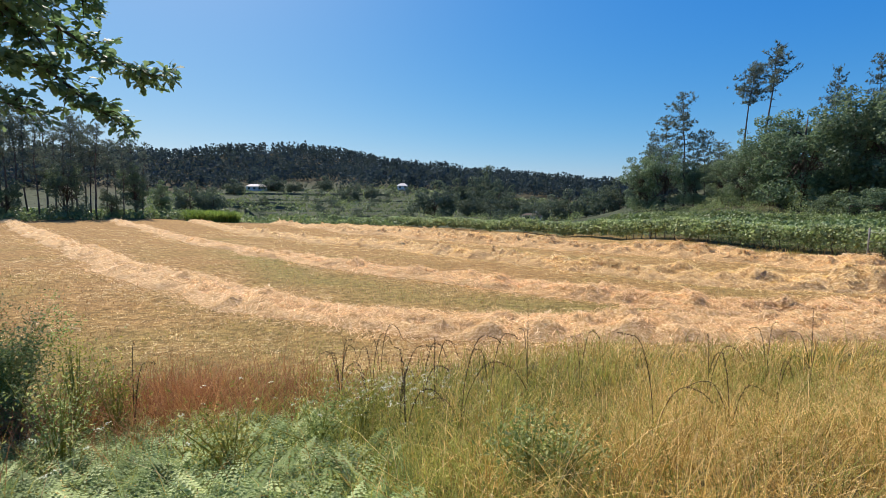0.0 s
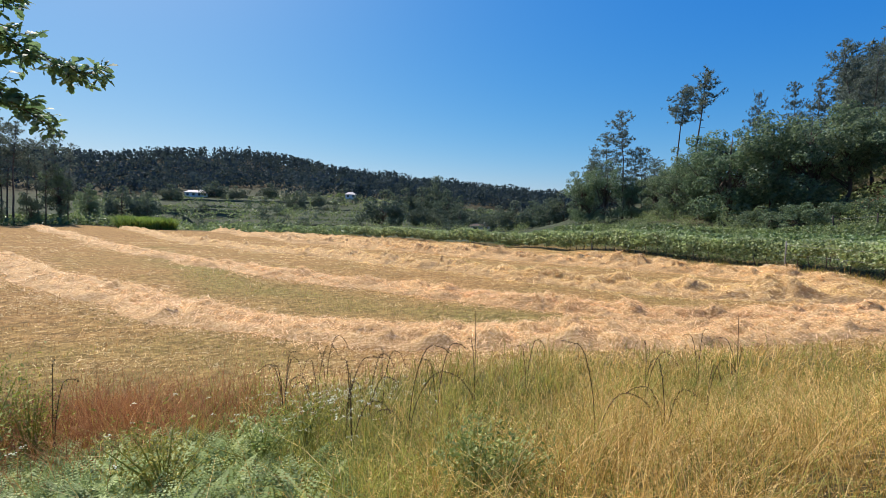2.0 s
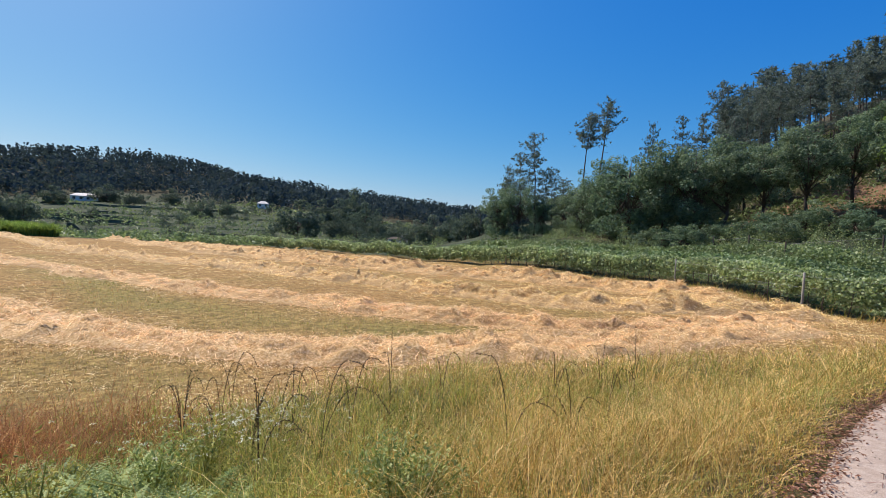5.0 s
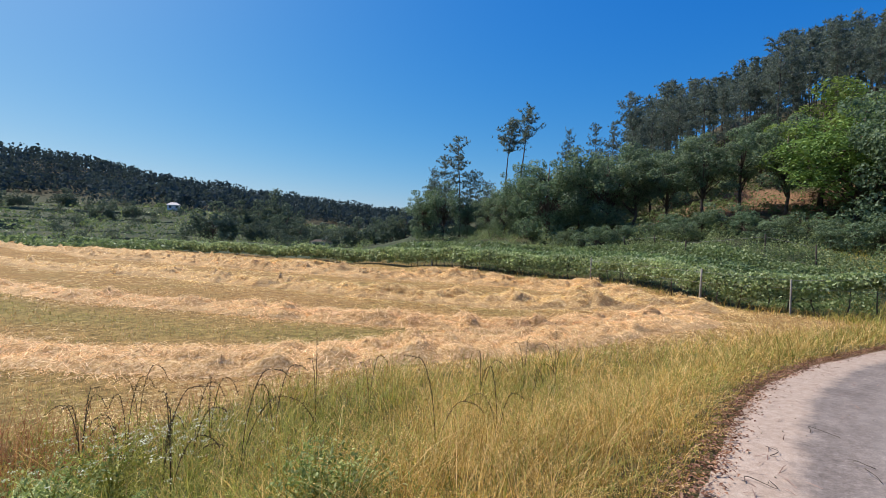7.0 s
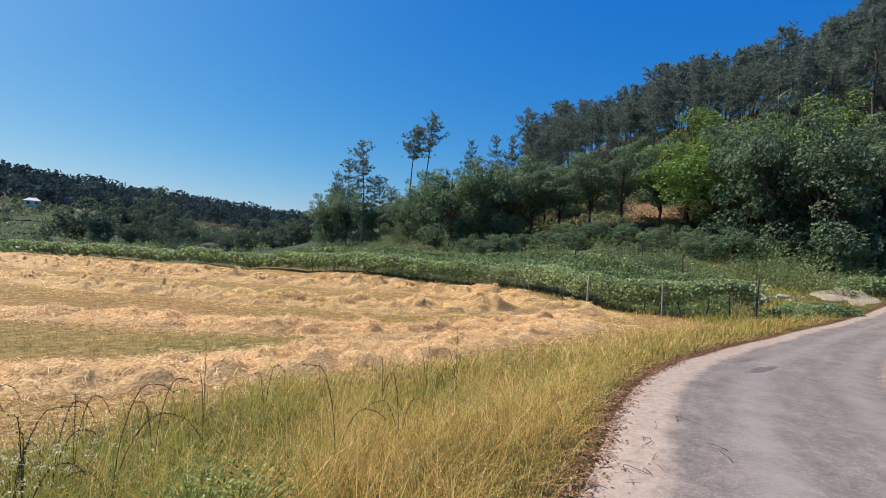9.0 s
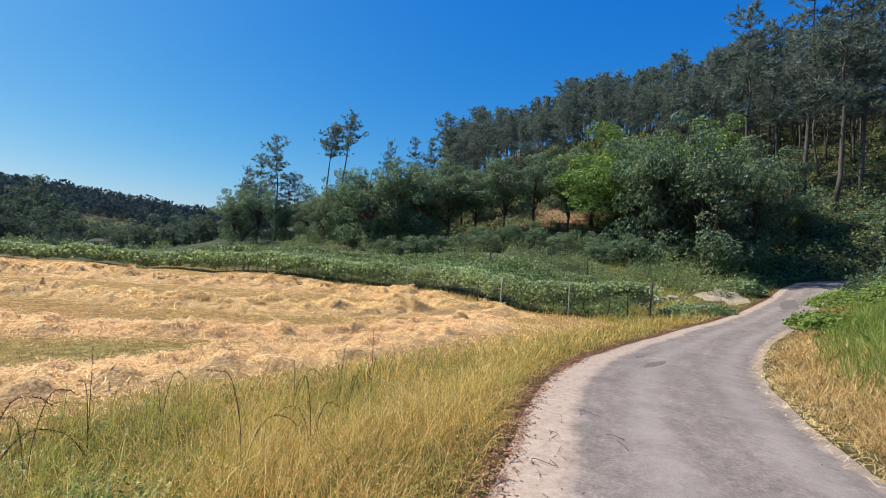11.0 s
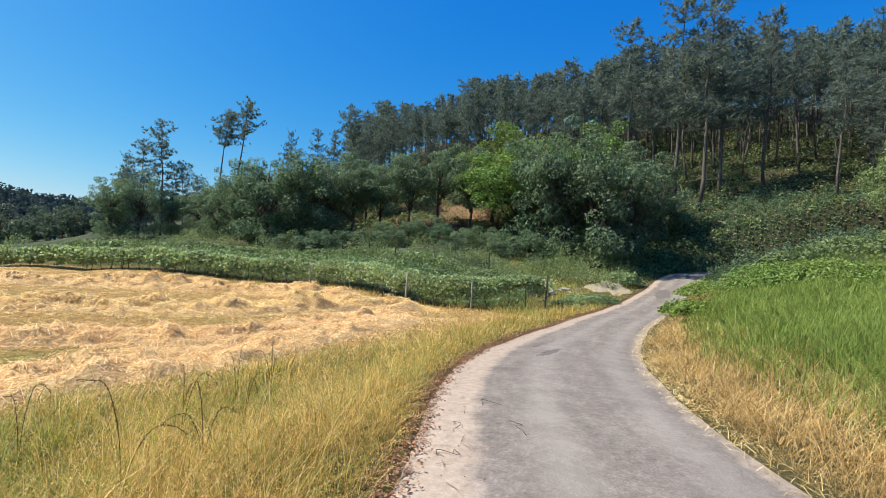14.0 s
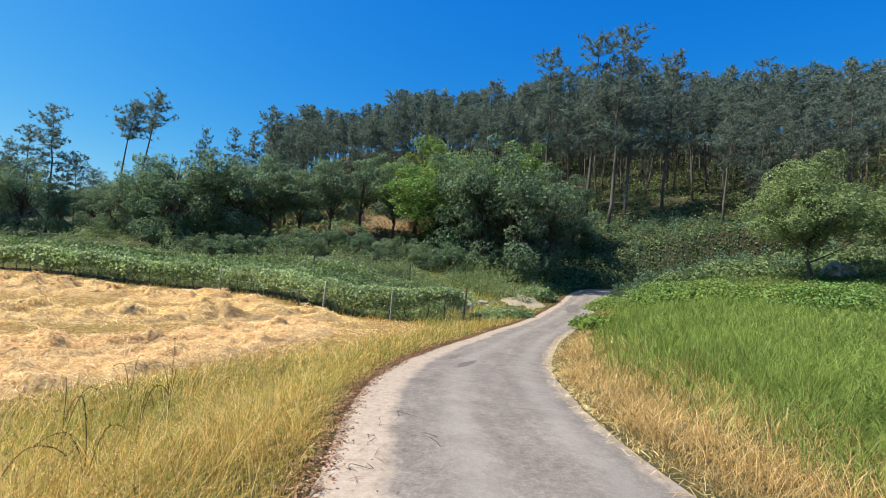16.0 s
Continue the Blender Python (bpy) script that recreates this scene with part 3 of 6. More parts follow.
def build_road():
    buf = Buf()
    k = 25
    u = np.linspace(-0.03, 1.05, k)
    P = RL[:, None] * (1 - u)[None, :, None] + RR[:, None] * u[None, :, None]
    crown = 0.05 * (1 - (2 * u - 1) ** 2)
    wob = (fbm(P[..., 0] * 0.9, P[..., 1] * 0.9, 8) - 0.5) * 0.03
    z = road_z(RC[:, 0])[:, None] + crown[None] + wob
    lip = np.where((u < -0.02) | (u > 1.04), -0.06, 0.0)
    v = np.concatenate([P, (z + lip[None])[..., None]], -1)
    i, j = np.meshgrid(np.arange(RK - 1), np.arange(k - 1), indexing='ij')
    a, b, c, d = i * k + j, i * k + j + 1, (i + 1) * k + j + 1, (i + 1) * k + j
    f = np.concatenate([np.stack([a, b, c], -1).reshape(-1, 3), np.stack([a, c, d], -1).reshape(-1, 3)])
    buf.add(v, f)
    ul = np.broadcast_to(u[None], (RK, k)).ravel()
    run = np.concatenate([[0], np.cumsum(np.linalg.norm(np.diff(RC, axis=0), axis=1))])
    edge = np.maximum(1 - sstep(0.06, 0.3, ul), 0.72 * sstep(0.86, 1.02, ul))
    track = 1.15 * np.exp(-((ul - 0.42) / 0.07) ** 2) + 1.15 * np.exp(-((ul - 0.82) / 0.07) ** 2)
    me = buf.mesh("road", M_ROAD, True, {"edge": edge, "track": track, "across": ul * 9.0, "along": np.repeat(run, k) * 0.45})
    if me.polygons[0].normal.z < 0:
        me.flip_normals()
    tagged(new("road", me), "narrow worn grey asphalt lane with sandy edges", "road", kind="structure")


build_road()

# ---- straw in windrows ----
WINDROWS = [
    [(-75, 83), (-40, 48), (-17.4, 25.7), (-7.2, 16.2), (-2.8, 13.0), (1.6, 11.6), (5.5, 11.3), (10, 12.0), (14, 12.8), (17.5, 13.6)],
    [(-62, 90), (-35, 58), (-16.8, 37.8), (-5.5, 25.7), (1.3, 19.4), (5.6, 15.4), (9.5, 13.6), (14, 14.0), (18.8, 14.8)],
    [(-46.5, 90), (-24, 60), (-3.7, 37.8), (8.1, 22.3), (13.4, 18.4), (18.5, 16.0), (21, 14.6)],
    [(-32, 94), (-14, 68), (-6, 60), (2, 47), (9.4, 37.8), (16.8, 28.1), (19.8, 23.0), (20.6, 18.5)],
    [(-20, 96), (-9, 78), (3, 58), (10, 46)],
]


def windrow(pts, high, wide, seed):
    line = spline([(*p,) for p in pts], 0.11)
    r = np.linalg.norm(line, axis=1)
    keep = [0]
    for i in range(1, len(line)):
        if np.linalg.norm(line[i] - line[keep[-1]]) > max(0.12, 0.0115 * r[i]):
            keep.append(i)
    line = line[keep]
    r = r[keep]
    t = unit(np.gradient(line, axis=0))
    nrm = np.stack([-t[:, 1], t[:, 0]], 1)
    k = 21
    u = np.linspace(-1, 1, k)
    s = np.concatenate([[0], np.cumsum(np.linalg.norm(np.diff(line, axis=0), axis=1))])
    hw = wide * (0.8 + 0.5 * vnoise(s / 2.6, s * 0, seed))
    shift = (vnoise(s / 4.0, s * 0 + 3.3, seed) - 0.5) * 0.9
    P = line[:, None] + nrm[:, None] * (u[None] * hw[:, None] + shift[:, None])[..., None]
    x, y = P[..., 0], P[..., 1]
    lump = 0.4 + 1.25 * np.abs(fbm(s[:, None] / 1.0 + 0 * x, u[None] * 2.6 + s[:, None] * 0.25, seed) - 0.5) * 2 * (0.5 + vnoise(s / 1.3, s * 0 + 9, seed))[:, None] + 0.7 * (fbm(x / 0.5, y / 0.5, seed + 3) - 0.5)
    z = land_z(x.ravel(), y.ravel(), False).reshape(x.shape)
    rise = high * np.clip(1 - np.abs(u) ** 2.2, 0, 1)[None] * lump + (fbm(x * 3.5, y * 3.5, seed) - 0.5) * 0.16 * (1 - np.abs(u) ** 4)[None] * min(1, high * 3)
    ends = np.minimum(sstep(0, 1.5, s), sstep(0, 1.5, s[-1] - s))[:, None]
    z = z + rise * ends - 0.1 * (np.abs(u) ** 5)[None] + (fbm(x / 0.35, y / 0.35, seed + 6) - 0.5) * 0.12 * (np.abs(u) ** 2)[None]
    v = np.stack([x, y, z], -1)
    i, j = np.meshgrid(np.arange(len(line) - 1), np.arange(k - 1), indexing='ij')
    a, b, c, d = i * k + j, i * k + j + 1, (i + 1) * k + j + 1, (i + 1) * k + j
    buf = Buf()
    tint = np.clip(0.18 + 0.5 * fbm(x.ravel() * 3, y.ravel() * 3, seed + 4) + rng.normal(0, 0.12, x.size), 0, 1)
    buf.add(v, np.concatenate([np.stack([a, c, b], -1).reshape(-1, 3), np.stack([a, d, c], -1).reshape(-1, 3)]), tint)
    ob = new("straw_windrow")
    bed = buf.mesh("bed", M_BED)
    part("bed", bed, ob)
    buf = Buf()
    # loose stalks on top
    w = 1 / np.clip(r, 9, 80) ** 1.5
    n = int(min(21000, 900 + 60000 * (w[1:] * np.diff(s)).sum()))
    i = rng.choice(len(line), n, p=w / w.sum())
    j = np.clip((k - 1) / 2 + rng.normal(0, 5.0, n), 0, k - 1).astype(int)
    p = v[i, j] + np.concatenate([rng.normal(0, 0.12, (n, 2)), rng.uniform(-0.01, 0.05, (n, 1))], 1)
    far = np.clip(r[i] / 14, 1, 4)
    stalks(buf, p, rng.uniform(0.15, 0.42, n) * far ** 0.5, 0.01 * far ** 0.9, seed, 0.24)
    # thin straw spilling beyond both edges
    q = n // 3
    i = rng.choice(len(line), q, p=w / w.sum())
    off = np.where(rng.uniform(0, 1, q) < 0.5, -1, 1) * hw[i] * (0.75 + np.abs(rng.normal(0, 0.4, q))) + shift[i]
    e = line[i] + nrm[i] * off[:, None] + rng.normal(0, 0.1, (q, 2))
    far = np.clip(r[i] / 14, 1, 4)
    stalks(buf, np.stack([e[:, 0], e[:, 1], land_z(e[:, 0], e[:, 1], False) + rng.uniform(0.01, 0.06, q)], 1), rng.uniform(0.15, 0.4, q) * far ** 0.5, 0.0085 * far ** 0.9, seed, 0.15)
    tagged(part("stalks", buf.mesh("stalks", M_STRAW), ob), kind="stuff")
    return tagged(ob, "long loose row of pale golden cut straw", "straw row", "straw rows on the field", "stuff")


def stalks(buf, p, length, width, seed, tilt=0.4):
    n = len(p)
    a = rng.uniform(0, 2 * np.pi, n)
    e = np.abs(rng.normal(0, tilt, n))
    d = np.stack([np.cos(a) * np.cos(e), np.sin(a) * np.cos(e), np.sin(e)], 1)
    s = unit(np.cross(d, rand_dirs(n) * 0.45 + [0, 0, 1.0]))
    L, W = np.broadcast_to(length, (n,))[:, None], np.broadcast_to(width, (n,))[:, None]
    bend = np.array([0, 0, -1.0]) * L * rng.uniform(0, 0.25, (n, 1))
    v = np.stack([p - d * L * 0.5 + bend - s * W / 2, p - d * L * 0.5 + bend + s * W / 2, p + s * W / 2, p - s * W / 2, p + d * L * 0.5 + bend], 1)
    i = np.arange(n)[:, None, None] * 5
    f = np.array([[0, 1, 2], [0, 2, 3], [3, 2, 4]])[None]
    buf.add(v, (i + f).reshape(-1, 3), np.repeat(np.clip(rng.normal(0.62, 0.28, n), 0, 1), 5))


for k, pts in enumerate(WINDROWS):
    windrow(pts, [0.35, 0.34, 0.6, 0.76, 0.64][k], [1.2, 1.0, 1.15, 1.3, 1.2][k], 50 + 7 * k)


def sector(n, az0, az1, r0, r1, power=1.0):
    """Random places in a sector, denser near the viewer as power grows."""
    u = rng.uniform(0, 1, n)
    e = 2 - power
    r = (r0 ** e + u * (r1 ** e - r0 ** e)) ** (1 / e) if abs(e) > 1e-6 else r0 * (r1 / r0) ** u
    return at(rng.uniform(az0, az1, n), r)


def on_land(x, y):
    return np.stack([x, y, land_z(x, y)], 1)


def near_row(x, y):
    """Strength of the thin straw spread between the nearest row and the verge."""
    r, az = np.hypot(x, y), np.degrees(np.arctan2(x, y))
    return (1 - sstep(11.5, 14, r - np.interp(az, [20, 42, 60], [0, 5, 13]))) * sstep(-22, 2, az)


def loose_straw():
    buf = Buf()
    x, y = sector(125000, -60, 66, 7.5, 70, 1.7)
    keep = (stubble_mask(x, y, 0.8) > rng.uniform(0.2, 1, len(x))) & (fbm(x / 2, y / 2, 41) + 0.45 * near_row(x, y) > rng.uniform(0.3, 0.75, len(x)) + 0.35 * regrowth_mask(x, y))
    x, y = x[keep], y[keep]
    p = on_land(x, y) + [0, 0, 0.02]
    far = np.clip(np.hypot(x, y) / 12, 1, 4)
    stalks(buf, p, rng.uniform(0.1, 0.35, len(x)) * far ** 0.6, 0.007 * far, 3, 0.2)
    tagged(new("loose_straw", buf.mesh("loose_straw", M_STRAW)), "loose pale straw scattered over the stubble", "straw", kind="stuff")
    buf = Buf()
    x, y = sector(22000, -60, 66, 7.0, 30, 1.5)
    keep = stubble_mask(x, y, 0.8) > rng.uniform(0.3, 1, len(x))
    x, y = x[keep], y[keep]
    far = np.clip(np.hypot(x, y) / 10, 1, 3)
    blades(buf, on_land(x, y), rng.uniform(0.04, 0.13, len(x)), 0.008 * far, rng.uniform(0, 6.28, len(x)), rng.uniform(0, 0.6, len(x)), np.clip(rng.normal(0.4, 0.25, len(x)), 0, 1), 2)
    tagged(new("stubble", buf.mesh("stubble", M_STRAW)), "short dry golden stubble of the mown field", "stubble", kind="stuff")
    buf = Buf()
    x, y = sector(24000, -60, 60, 7.2, 36, 1.5)
    keep = (stubble_mask(x, y, 0.8) > 0.5) & (regrowth_mask(x, y) > rng.uniform(0.2, 1.0, len(x)))
    x, y = x[keep], y[keep]
    far = np.clip(np.hypot(x, y) / 10, 1, 3)
    blades(buf, on_land(x, y), rng.uniform(0.03, 0.1, len(x)), 0.011 * far, rng.uniform(0, 6.28, len(x)), rng.uniform(0, 0.6, len(x)), np.clip(rng.normal(0.62, 0.25, len(x)), 0, 1), 2)
    tagged(new("regrowing_grass", buf.mesh("regrowing_grass", M_GREEN)), "thin green grass growing back between straw rows", "grass", kind="stuff")


loose_straw()

# ---- trees ----
def fit_height(height, wood, crown):
    """Stretch a tree so that its top leaves stand at its height."""
    f = height / np.percentile(np.concatenate(crown.v)[:, 2], 99.7)
    for q in wood.v + crown.v:
        q[:, 2] *= f


def broadleaf(name, seed, height, radius, clear, clumps, per, leaf, material, label, squat=0.8, skirt=True):
    """A leafy tree: tapered trunk, limbs, and a crown of leaf clumps with gaps."""
    global rng
    rng = np.random.default_rng(seed)
    root = new(name)
    wood, crown = Buf(), Buf()
    zc = clear + (height - clear) * 0.52
    rz = (height - clear) * 0.5
    trunk = np.array([[0, 0, -0.25], [0.05, 0.02, clear * 0.5], [0.1, -0.05, clear], [0.05, 0.1, zc], [0.0, 0.15, zc + rz * 0.55]])
    trunk[1:, :2] += rng.normal(0, 0.08, (4, 2))
    tr = height * 0.013 + 0.04
    tube(wood, trunk, [tr * 1.25, tr, tr * 0.85, tr * 0.5, tr * 0.15], 8)
    for i in range(clumps):
        d = rand_dirs(1)[0]
        d[2] = abs(d[2]) * 1.35 - 0.62 if skirt else d[2] * 0.95 - 0.08
        d = d / np.linalg.norm(d)
        f = rng.uniform(0.45, 1.08) * (0.85 + 0.3 * vnoise(np.array([d[0] * 2 + 5]), np.array([d[1] * 2 + 5]), seed)[0])
        c = np.array([0, 0, zc]) + d * f * np.array([radius, radius, rz])
        rc = radius * rng.uniform(0.19, 0.4)
        if skirt and i % 4 == 0:
            t = rng.uniform(0, 6.28)
            q = rng.uniform(0.45, 0.85) * radius
            c = np.array([q * math.cos(t), q * math.sin(t), max(rc * 0.5, clear * 0.6) + rng.uniform(0.02, 0.2) * height])
        a = np.array([0.05, 0.0, rng.uniform(clear * 0.9, zc + rz * 0.2)])
        mid = a * 0.5 + c * 0.5 + np.array([0, 0, -0.06 * radius]) + rng.normal(0, 0.12, 3)
        tube(wood, [a, mid, c], [tr * 0.38, tr * 0.22, tr * 0.07], 4)
        n = int(per * (rc / (0.29 * radius)) ** 2)
        u = rand_dirs(n)
        rad = rng.uniform(0.45, 1.0, n) ** 0.5
        p = c + u * (rc * rad)[:, None] * [1, 1, squat]
        nrm = unit(u * 0.7 + rand_dirs(n) * 0.8 + [0, 0, 0.45])
        leaves(crown, p, nrm, leaf * rng.uniform(0.6, 1.35, n), np.clip(rng.normal(0.5, 0.23, n), 0, 1), 0.62)
    fit_height(height, wood, crown)
    part("trunk", wood.mesh("trunk", M_BARK, True), root)
    part("crown", crown.mesh("crown", material), root)
    return tagged(root, label, "tree")


def pine(name, seed, height, bare, spread, tufts, needle, label, dead=4, k=11, joined=False, ragged=0.35):
    """A pine: long bare trunk, whorls of branches and needle tufts towards the top."""
    global rng
    rng = np.random.default_rng(seed)
    root = new(name)
    wood, crown = Buf(), Buf()
    zt = np.linspace(0, 1, 8)
    sway = np.cumsum(rng.normal(0, 0.1, (8, 2)), 0) * (height / 16) + np.outer(zt ** 1.3, rng.normal(0, 0.5, 2))
    sway[0] = 0
    trunk = np.concatenate([sway, (zt * height - 0.3 * (zt == 0))[:, None]], 1)
    tr = 0.008 * height + 0.03
    tube(wood, trunk, tr * (1 - 0.85 * zt), 6)
    def centre(z):
        return np.array([np.interp(z / height, zt, trunk[:, 0]), np.interp(z / height, zt, trunk[:, 1]), z])
    P, D = [], []
    z = bare * height
    while z < height * 0.985:
        q = (z / height - bare) / (1 - bare)
        L = spread * (0.35 + 0.65 * (1 - q)) * min(1, 0.55 + 1.8 * q) * rng.uniform(0.75, 1.15)
        a0 = rng.uniform(0, 6.28)
        for b in range(rng.integers(3, 6)):
            a = a0 + b * 1.4 + rng.normal(0, 0.3)
            l = L * rng.uniform(0.8 - ragged, 0.8 + ragged)
            up = 0.15 + 0.5 * q + rng.normal(0, 0.12)
            d = np.array([math.cos(a), math.sin(a), up])
            c = centre(z)
            tip = c + d * l
            if not joined:
                tube(wood, [c, c + d * l * 0.5 - [0, 0, 0.06 * l], tip], [tr * 0.16, tr * 0.1, tr * 0.03], 3)
            m = max(2, int(tufts * l / spread))
            u = rng.uniform(0.2, 1.03, m)[:, None]
            P.append(c + d * l * u + rng.normal(0, 0.1 + 0.08 * l, (m, 3)) * [1, 1, 0.45] + [0, 0, 0.1])
            D.append(np.broadcast_to(unit(d * 0.6 + [0, 0, 0.5]), (m, 3)))
        z += height * (1 - bare) * rng.uniform(0.045, 0.1)
    P.append(np.array([centre(height)])); D.append(np.array([[0, 0, 1.0]]))
    P, D = np.concatenate(P), np.concatenate(D)
    n = len(P)
    tint = np.repeat(np.clip(rng.normal(0.5, 0.22, n), 0, 1), k)
    p = np.repeat(P, k, 0)
    d = unit(np.repeat(D, k, 0) * 0.55 + rand_dirs(n * k))
    s = unit(np.cross(d, rand_dirs(n * k)))
    L = needle * rng.uniform(0.6, 1.25, (n * k, 1))
    w = L * (1.1 / k)
    v = np.stack([p - s * w, p + s * w, p + d * L], 1)
    crown.add(v, np.arange(n * k * 3).reshape(-1, 3), np.repeat(tint, 3))
    for i in range(dead):
        z = rng.uniform(0.3, 1.0) * bare * height
        a = rng.uniform(0, 6.28)
        c = centre(z)
        l = rng.uniform(0.5, 1.3)
        tube(wood, [c, c + np.array([math.cos(a) * l, math.sin(a) * l, rng.uniform(-0.2, 0.4)])], [0.035, 0.012], 3)
    fit_height(height, wood, crown)
    if joined:
        bpy.data.objects.remove(root)
        return wood, crown
    part("trunk", wood.mesh("trunk", M_PBARK, True), root)
    part("crown", crown.mesh("crown", M_PINE), root)
    return tagged(root, label, "pine tree")


def stand(ob, az, r, turn=0.0, scale=(1, 1, 1), lean=(0, 0), sink=0.1, first=[]):
    """Put a tree on the land; the first call uses the tree itself, later ones copy it."""
    x, y = at(az, r)
    z = float(land_z(np.array([x]), np.array([y]))[0]) - sink
    m = pose(x, y, z, lean[0], lean[1], turn) @ Matrix.Diagonal((*scale, 1))
    if ob.name in first:
        return copy_thing(ob, m @ Matrix.Diagonal((*(1 / s for s in ob.scale), 1)))
    first.append(ob.name)
    ob.matrix_basis = m
    return ob


L_PINE = "tall pine with a bare brown trunk on the wooded hillside"
FAR_PINES = [pine("pine_tree", 120 + i, 16, b, s, t, 0.7, L_PINE, 1, 8, True) for i, (b, s, t) in enumerate(
    [(0.42, 3.0, 6), (0.5, 2.8, 6), (0.34, 3.1, 6), (0.54, 2.6, 6)])]
PINES = [pine("pine_tree", 100 + i, 16, b, s, t, 0.4, L_PINE, 9, 12) for i, (b, s, t) in enumerate(
    [(0.48, 3.0, 16), (0.58, 2.7, 16), (0.4, 3.1, 16), (0.64, 2.5, 14), (0.3, 3.0, 16)])]
L_BROAD = "leafy dark green broadleaf tree at the foot of the hill"
BROADS = [broadleaf("broadleaf_tree", 200 + i, 9, rr, c, n, 165, 0.21, M_BROAD, L_BROAD, 0.75, i != 1) for i, (rr, c, n) in enumerate(
    [(2.9, 0.9, 50), (2.6, 1.0, 50), (3.0, 0.5, 52)])]
L_STEM = "dark green tree with a bare trunk on the bank"
STEMMED = [broadleaf("stemmed_tree", 240 + i, 9, rr, c, n, 165, 0.21, M_BROAD, L_STEM, 0.7, False) for i, (rr, c, n) in enumerate([(2.6, 1.9, 44), (2.9, 1.7, 46)])]
L_LIME = "bright green leafy tree among darker trees on the slope"
LIMES = [broadleaf("bright_tree", 220 + i, 9, rr, c, n, 250, 0.19, M_BRIGHT, L_LIME, 0.75, False) for i, (rr, c, n) in enumerate([(3.1, 1.6, 46), (3.4, 1.4, 46)])]

# trees along the foot of the hill: azimuth, distance, height, width factor, kind
FOOT = [
    (21.8, 74, 9.5, 1.0, 'b'), (24.2, 72, 8.5, 1.0, 'b'), (27.0, 78, 7.5, 0.8, 'b'), (29.5, 70, 7.0, 0.9, 'b'),
    (31.2, 64, 7.5, 1.0, 'b'), (33.6, 60, 9.0, 1.05, 'b'), (36.2, 57, 9.8, 1.15, 'b'), (39.6, 56, 10.2, 1.1, 'b'), (42.6, 56, 10, 1.0, 'b'),
    (45.4, 58, 11, 1.05, 'b'), (48.6, 57, 10, 1.0, 'b'), (52.0, 57, 9.5, 1.0, 'b'), (55.2, 59, 11.5, 1.0, 'b'),
    (59.0, 57, 12.5, 0.9, 'b'), (61.6, 60, 13.0, 1.1, 'l'), (64.4, 55, 12.5, 1.15, 'l'), (67.2, 54, 11.5, 1.0, 'b'),
    (70.2, 52, 12.5, 1.05, 'b'), (73.8, 51, 12.0, 1.1, 'b'), (77.2, 52, 11.5, 1.0, 'b'), (79.8, 55, 10.5, 0.9, 'b'),
    (22.5, 88, 7, 1.1, 'b'), (26.5, 92, 7, 1.1, 'b'), (30.5, 90, 7, 1.2, 'b'), (33, 78, 7, 1.1, 'b'), (28.6, 84, 7, 1.1, 'b'), (40.5, 72, 7, 1.1, 'b'), (66.0, 62, 12.5, 1.0, 'l'), (72.4, 60, 12, 1.0, 'l'), (50.4, 66, 10, 1.0, 'b'), (47.0, 68, 11, 1.0, 'b'), (57, 68, 11, 1.0, 'b'),
    (38.2, 66, 9.5, 1.0, 'b'), (34.8, 70, 9, 1.0, 'b'), (43.8, 66, 10, 1.0, 'b'),
]
pick = random.Random(5)


def height_for(az, r, el):
    """How tall a tree on the land at az, r is whose top stands el degrees above the eye."""
    x, y = at(az, r)
    return 1.6 + r * math.tan(radians(el)) - float(land_z(np.array([x]), np.array([y]))[0])


FOOT_AZ = [20, 21.4, 24, 28, 32, 35.4, 40.3, 43.3, 49.9, 55.5, 58.6, 62.5, 68.5, 75.8, 79.7, 82]
FOOT_EL = [5.4, 6.4, 6.3, 5.5, 7.0, 9.5, 9.8, 11.2, 11.0, 12.0, 13.3, 15.0, 15.3, 14.3, 12.5, 10]
for a, r, h, w, k in FOOT:
    r -= float(np.interp(a, [40, 46, 63, 67, 74, 78, 79], [0, 3, 3, 5, 5, 2, 0]))
    ob = pick.choice(LIMES if k == 'l' else STEMMED if 44 < a < 66 else BROADS)
    h = height_for(a, r, float(np.interp(a, FOOT_AZ, FOOT_EL))) * pick.uniform(0.88, 1.08)
    s = h / 9
    w *= (min(1.0, 10.5 / h) if h > 10.5 else 1.05) * (1.2 if k == 'l' else 1.0)
    stand(ob, a, r, pick.uniform(0, 360), (s * w, s * w, s))

# shrubs below the trees of the bank, a dark row added to widen the shade band
SHRUBS = [broadleaf("bank_shrub", 280 + i, 3, 1.9, 0.1, 22, 120, 0.17, M_BROAD, "dense dark shrub filling out the shade band below the trees", 0.8) for i in range(2)]
for k in range(17):
    a = 38 + 1.75 * k
    r = float(np.interp(a, [38, 54, 68], [50.5, 47.5, 43.5])) + pick.uniform(-0.8, 1.2)
    f = pick.uniform(0.55, 0.9)
    stand(SHRUBS[k % 2], a, r, pick.uniform(0, 360), (f * 1.15, f * 1.15, f))

